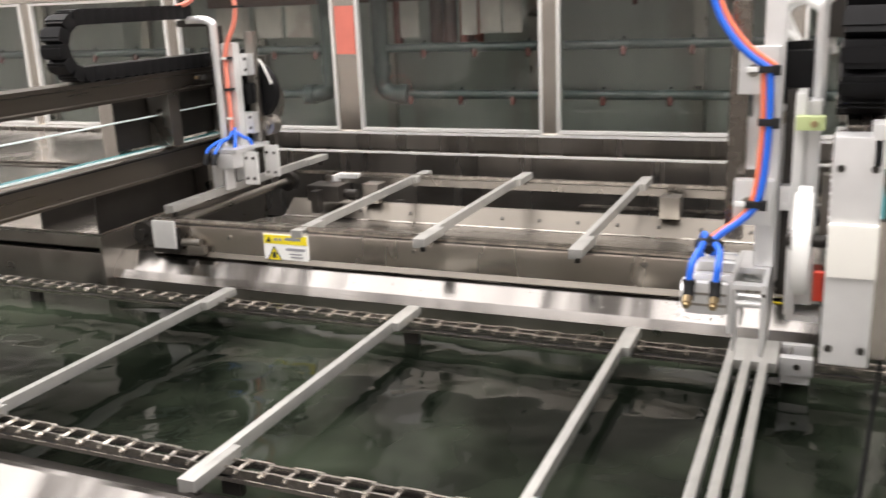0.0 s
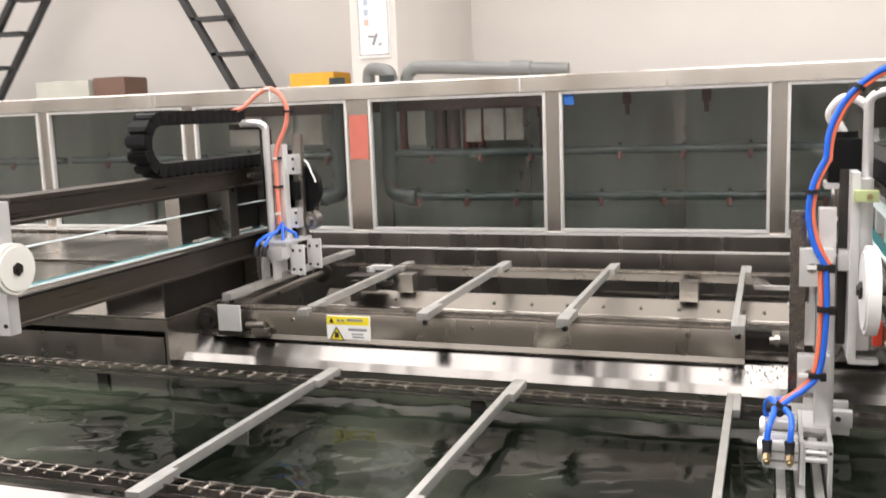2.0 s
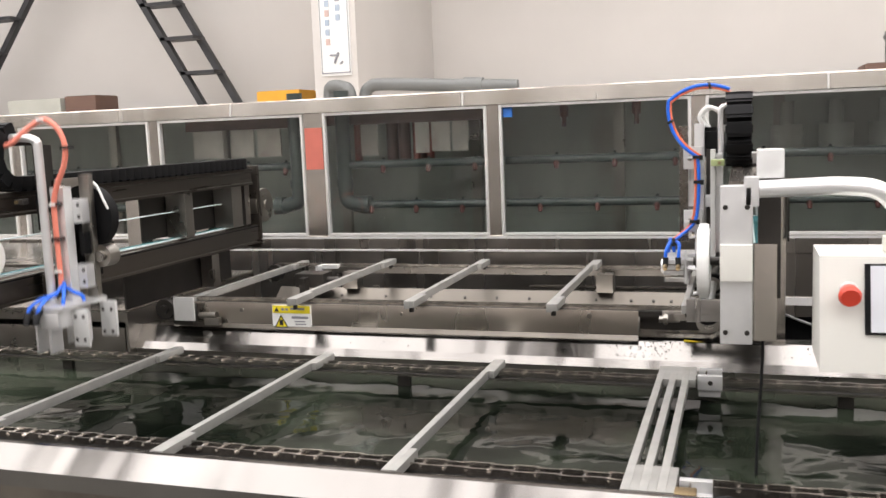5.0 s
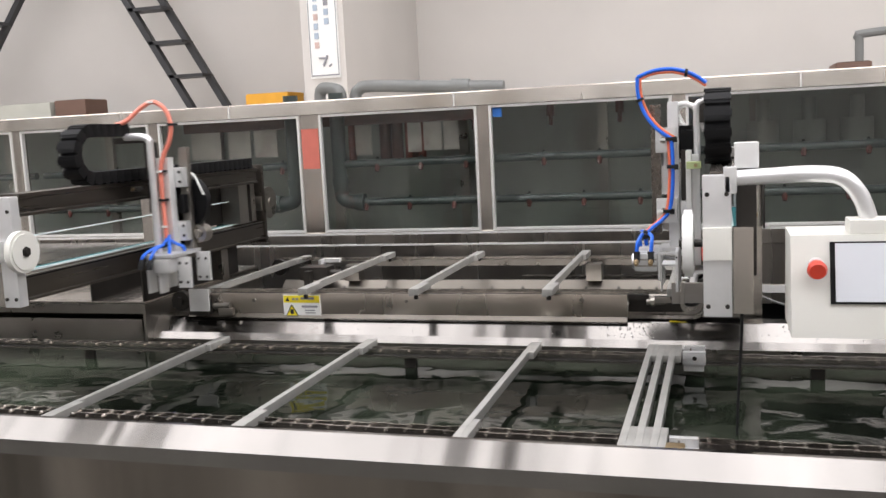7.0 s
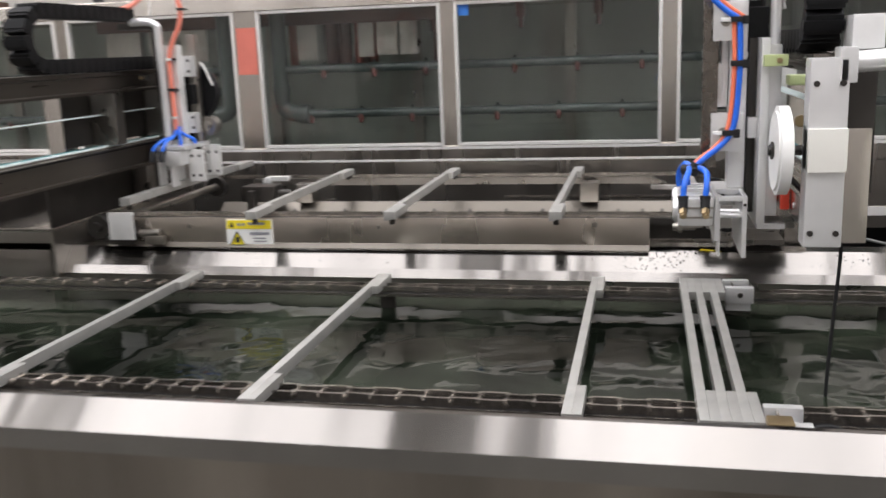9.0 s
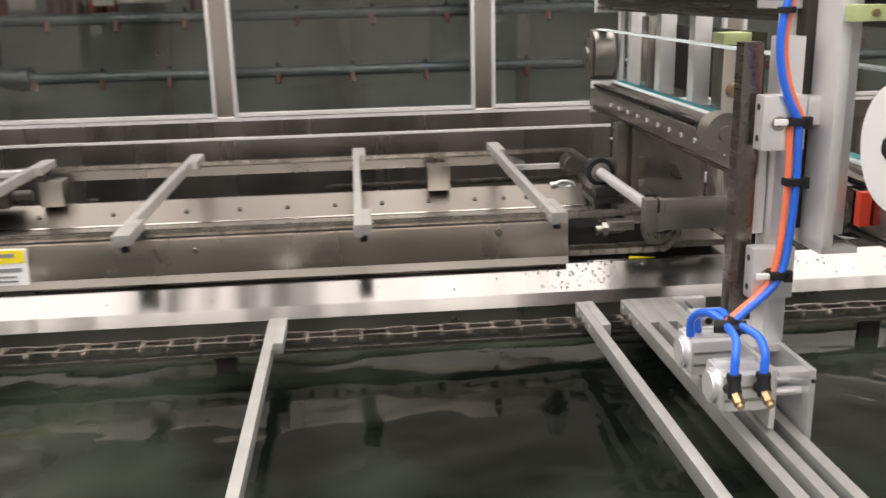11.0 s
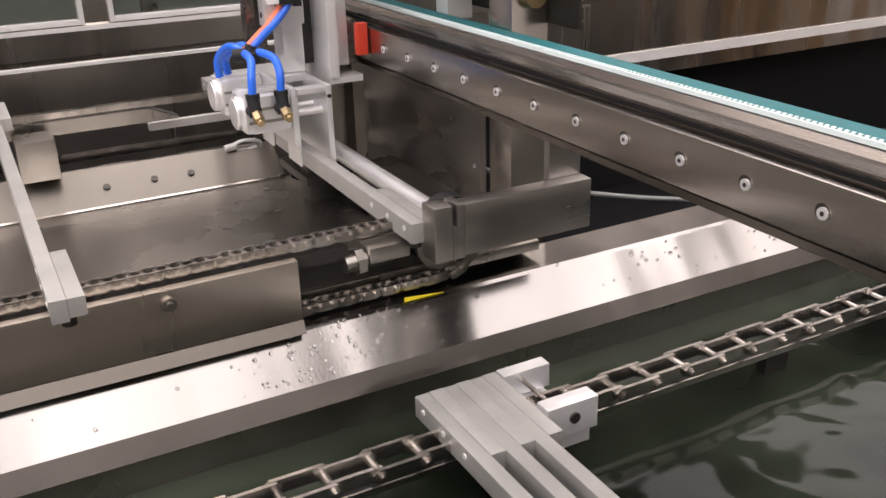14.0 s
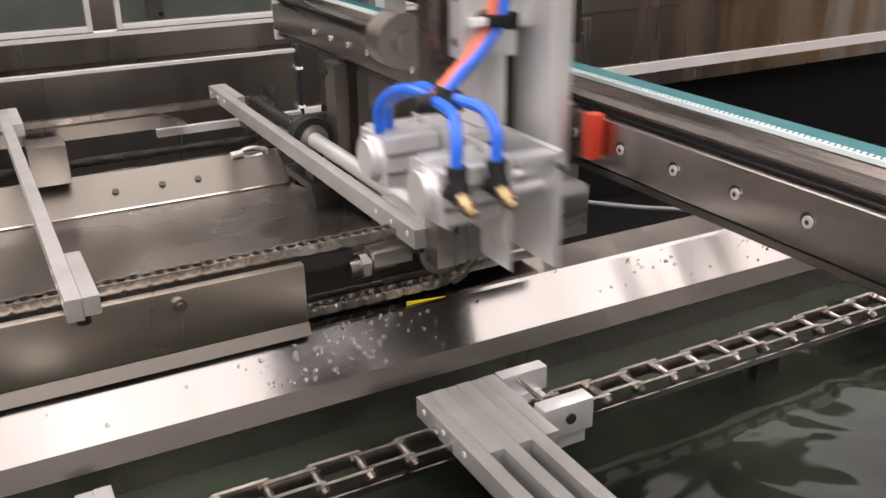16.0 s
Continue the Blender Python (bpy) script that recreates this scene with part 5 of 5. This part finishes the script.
    P("orange_tube", B().tube([(x - 0.0075, y + 0.003, z - 0.002) for x, y, z in up], 0.0036, 8), ORANGE, s, "orange air tube")
    for i in (3, 5, 6):
        x, y, z = up[i]
        P("cable_tie", B().box(x - 0.013, x + 0.007, y - 0.006, y + 0.007, z - 0.004, z + 0.004, 0.001).box(x + 0.003, x + 0.012, y - 0.006, y + 0.002, z - 0.007, z + 0.005, 0.001), RUBBER, s, "black cable tie")
    for i in (3, 6):
        x, y, z = up[i]
        P("cable_tie", B().box(x - 0.026, x - 0.012, y - 0.004, y + 0.001, z - 0.003, z + 0.003, 0.001), WHITE, s, "white tie end")
    return c, s


def hose_arc(length, parent):
    """One bowed half of the hose loop, from its own origin upwards."""
    pts = [(-0.024 * 4 * u * (1 - u), 0.0, length * u) for u in (0, 0.15, 0.3, 0.5, 0.7, 0.85, 1.0)]
    h = part("hose", B().tube(pts, 0.0042, 10), BLUE, parent, "blue air tube")
    part("orange_tube", B().tube([(x + 0.0065, y + 0.003, z) for x, y, z in pts], 0.0036, 8), ORANGE, h, "orange air tube")
    part("cable_tie", B().rod((pts[4][0] + 0.002, 0.001, pts[4][2] - 0.003), (pts[4][0] + 0.002, 0.001, pts[4][2] + 0.003), 0.009, 10), RUBBER, h, "black cable tie")
    return h


HOSE_A, HOSE_B = 0.158, 0.150


def hose_places(lift):
    """Places of the two arcs between the lifting slide and the carriage."""
    x0, za, x1, zb = -0.002, 1.222 + lift, 0.074, 1.507
    dx, dz = x1 - x0, zb - za
    d = math.hypot(dx, dz)
    a = (HOSE_A ** 2 - HOSE_B ** 2 + d * d) / (2 * d)
    h = math.sqrt(max(0.0, HOSE_A ** 2 - a * a))
    ex, ez = x0 + a * dx / d - h * dz / d, za + a * dz / d + h * dx / d
    return (Matrix.Translation((x0, 0.246, za)) @ Matrix.Rotation(math.atan2(ex - x0, ez - za), 4, "Y"),
            Matrix.Translation((ex, 0.246, ez)) @ Matrix.Rotation(math.atan2(x1 - ex, zb - ez), 4, "Y"))


carr_r, slide_r = carriage(X_END, 1, "gripper carriage with blue and orange air tubes on the gantry")
hoses = [hose_arc(HOSE_A, carr_r), hose_arc(HOSE_B, carr_r)]
carr_l, slide_l = carriage(-0.25, -1, "gripper carriage with orange air tube on the gantry")


CARRIER_R, CARRIER_Z, CARRIER_PITCH = 0.058, 1.413, 0.03


def carrier_loop(ox, side, count):
    """A cable carrier: its links run from the carriage round a bend to the beam."""
    w0, w1 = (0.074, 0.122) if side > 0 else (-0.122, -0.074)
    ob = thing("cable_carrier", None, None, "black jointed plastic cable carrier loop above the beam", "cable carrier", "cable carriers", m=pose(ox, 0, 0))
    plate = B().box(w0, w1, -0.0150, 0.0150, -0.0150, 0.0150, 0.002).box(w0 - 0.002, w1 + 0.002, -0.008, 0.008, 0.013, 0.0175).mesh("carrier_link", BLACK)
    links = []
    for k in range(count):
        o = new("carrier_link", plate)
        o.parent = ob
        links.append(o)
    return links


def link_place(k, front, fixed, count):
    """Place of link k when the carriage holds the chain's end at y = front."""
    r, zc = CARRIER_R, CARRIER_Z
    bend = (front + fixed + math.pi * r - count * CARRIER_PITCH) / 2
    d = (k + 0.5) * CARRIER_PITCH - (front - bend)
    if d < 0:
        return Matrix.Translation((0, bend - d, zc + r))
    if d < math.pi * r:
        a = math.pi / 2 + d / r
        return Matrix.Translation((0, bend + r * math.cos(a), zc + r * math.sin(a))) @ Matrix.Rotation(a - math.pi / 2, 4, "X")
    return Matrix.Translation((0, bend + d - math.pi * r, zc - r)) @ Matrix.Rotation(math.pi, 4, "X")


LINKS_R, LINKS_L = 36, 38
loop_r = carrier_loop(X_END, 1, LINKS_R)
loop_l = carrier_loop(-0.25, -1, LINKS_L)

# ---- operator panel ----
panel = thing("control_panel", None, None, "ivory operator panel box with a touch screen and red stop button", "control panel")
part("case", B().prism([(-0.77, 1.125), (-0.745, 1.24), (-0.62, 1.24), (-0.62, 1.082), (-0.772, 1.082)], "x", 1.268, 1.62), PANELW, panel)
part("bezel", B().prism([(-0.7725, 1.136), (-0.752, 1.230), (-0.745, 1.230), (-0.765, 1.136)], "x", 1.325, 1.56), BLACK, panel, "black screen bezel")
part("screen", B().prism([(-0.7745, 1.140), (-0.7545, 1.228), (-0.749, 1.228), (-0.769, 1.140)], "x", 1.332, 1.555), SCREEN, panel, "pale bright touch screen")
part("button_base", B().rod((1.304, -0.760, 1.196), (1.304, -0.770, 1.194), 0.012, 20), ALU2, panel)
part("stop_button", B().rod((1.304, -0.768, 1.194), (1.304, -0.785, 1.191), 0.012, 24, 0.0150).rod((1.304, -0.785, 1.191), (1.304, -0.792, 1.1895), 0.0150, 24, 0.012), RED, panel, "red mushroom stop button")
part("collar", B().box(1.355, 1.42, -0.74, -0.68, 1.2405, 1.262, 0.002), PANELW, panel)
part("arm", B().tube([(1.182, -0.62, 1.325), (1.25, -0.66, 1.33), (1.30, -0.69, 1.333), (1.345, -0.71, 1.328), (1.372, -0.71, 1.30), (1.386, -0.71, 1.262)], 0.0135, 16), ALU2, panel, "bent polished support pipe")
part("flange", B().box(1.168, 1.190, -0.642, -0.60, 1.30, 1.345, 0.003), ALU2, panel)

# thin black cable that hangs by the end post
cable = thing("hanging_cable", B().tube([(1.165, -0.555, 1.17), (1.186, -0.555, 1.155), (1.196, -0.556, 1.12), (1.198, -0.556, 1.06), (1.194, -0.555, 0.98), (1.190, -0.554, 0.90), (1.188, -0.552, 0.82)], 0.0028, 8), RUBBER, "thin black cable hanging down into the water", "cable")
thing("air_hose", B().tube([(-1.20, 0.03, 0.994), (-1.16, -0.02, 1.045), (-1.10, -0.045, 1.076), (-1.055, -0.048, 1.066), (-1.022, -0.066, 1.022), (-1.028, -0.066, 0.969), (-1.04, -0.045, 0.936)], 0.0065, 10), PINK, "salmon red air hose looped beside the cover box", "hose")
thing("loose_cable", B().tube([(1.205, 0.16, 1.0), (1.30, 0.17, 0.955), (1.42, 0.15, 0.925), (1.507, 0.13, 0.91), (1.56, 0.085, 0.905), (1.60, 0.058, 0.926)], 0.003, 8), PVCL, "thin pale grey cable behind the tank rim", "cable")
# Unseen cartons, placed to give the cabin wall a brown reflection.
crate = thing("kraft_carton", None, None, "stack of brown kraft cartons on the floor", "carton")
for z0, z1 in ((0.0, 0.5), (0.502, 1.0), (1.002, 1.5)):
    part("box", B().box(4.3, 5.1, -0.6, 0.1, z0, z1, 0.004), KRAFT, crate)
hook = thing("wire_frame", None, None, "small grey wire frame hanging on the cabin side", "wire frame")
for x in (2.222, 2.296, 2.312):
    part("side", B().box(x, x + 0.006, 1.44, 1.446, 0.79, 0.925), DULL, hook)
part("top", B().box(2.222, 2.318, 1.44, 1.446, 0.9255, 0.932), DULL, hook)
part("bar", B().box(2.228, 2.296, 1.44, 1.446, 0.885, 0.891), DULL, hook)
part("mount", B().box(2.26, 2.27, 1.446, 1.469, 0.926, 0.932), DULL, hook)

# ---- chains ----
f_out, f_in = link_mesh(0.0381, 0.0140, 0.0062, 0.0018, 0.0030), inner_link_mesh(0.0381, 0.0140, 0.0060, 0.0018, 0.0038)
front_places = [pose(-2.9 + 0.0381 * k, 0, 0) for k in range(142)]
chain_far = chain("long-link steel conveyor chain on the tank rail", "front conveyor chains", front_places, f_out, f_in, pose(0, FAR_Y, 0.8885))
chain_near = chain("long-link steel conveyor chain on the tank rail", "front conveyor chains", front_places, f_out, f_in, pose(0, NEAR_Y, 0.8885))
b_out, b_in = link_mesh(0.0107, 0.0062, 0.0046, 0.0008, 0.0024), inner_link_mesh(0.0107, 0.0062, 0.0042, 0.0008, 0.0038)


def back_chain(y):
    top = [pose(-0.315 + 0.0107 * k, 0, 1.0095) for k in range(132)]
    wrap = []
    for k in range(1, 8):
        a = math.pi / 2 - math.pi * k / 8
        wrap.append(Matrix.Translation((1.092 + 0.0315 * math.cos(a), 0, 0.978 + 0.0315 * math.sin(a))) @ Matrix.Rotation(-(a - math.pi / 2), 4, "Y"))
    low = [pose(1.085 - 0.0107 * k, 0, 0.9465) for k in range(51)]
    return chain("fine steel roller chain of the back conveyor", "back conveyor chains", top + wrap + low, b_out, b_in, pose(0, y, 0))


back_chain(0.024)
back_chain(0.637)


# ---- what moves ----
def motions():
    for ob, kind in zip(bars, BARS):
        walk(ob, [(t, pose(*bar_place(kind, t))) for t in STEP])
    for ob, y in ((chain_far, FAR_Y), (chain_near, NEAR_Y)):
        walk(ob, [(t, pose(travel(t), y, 0.8885)) for t in STEP])
    for c, s, l, ox, reach, lift in ((carr_r, slide_r, loop_r, X_END, REACH, LIFT), (carr_l, slide_l, loop_l, -0.25, LREACH, LLIFT)):
        walk(c, [(t, pose(ox, (0.05 if ox > 0 else -0.005) + smooth(t, reach), 0)) for t in STEP])
        walk(s, [(t, pose(0, 0, smooth(t, lift))) for t in STEP])
        if ox > 0:
            for k, ob in enumerate(hoses):
                walk(ob, [(t, hose_places(smooth(t, lift))[k]) for t in STEP])
        front, fixed, count = (0.32, 0.35, LINKS_R) if ox > 0 else (0.257, 0.48, LINKS_L)
        for k, ob in enumerate(l):
            walk(ob, [(t, link_place(k, front + smooth(t, reach), fixed, count)) for t in STEP])


motions()
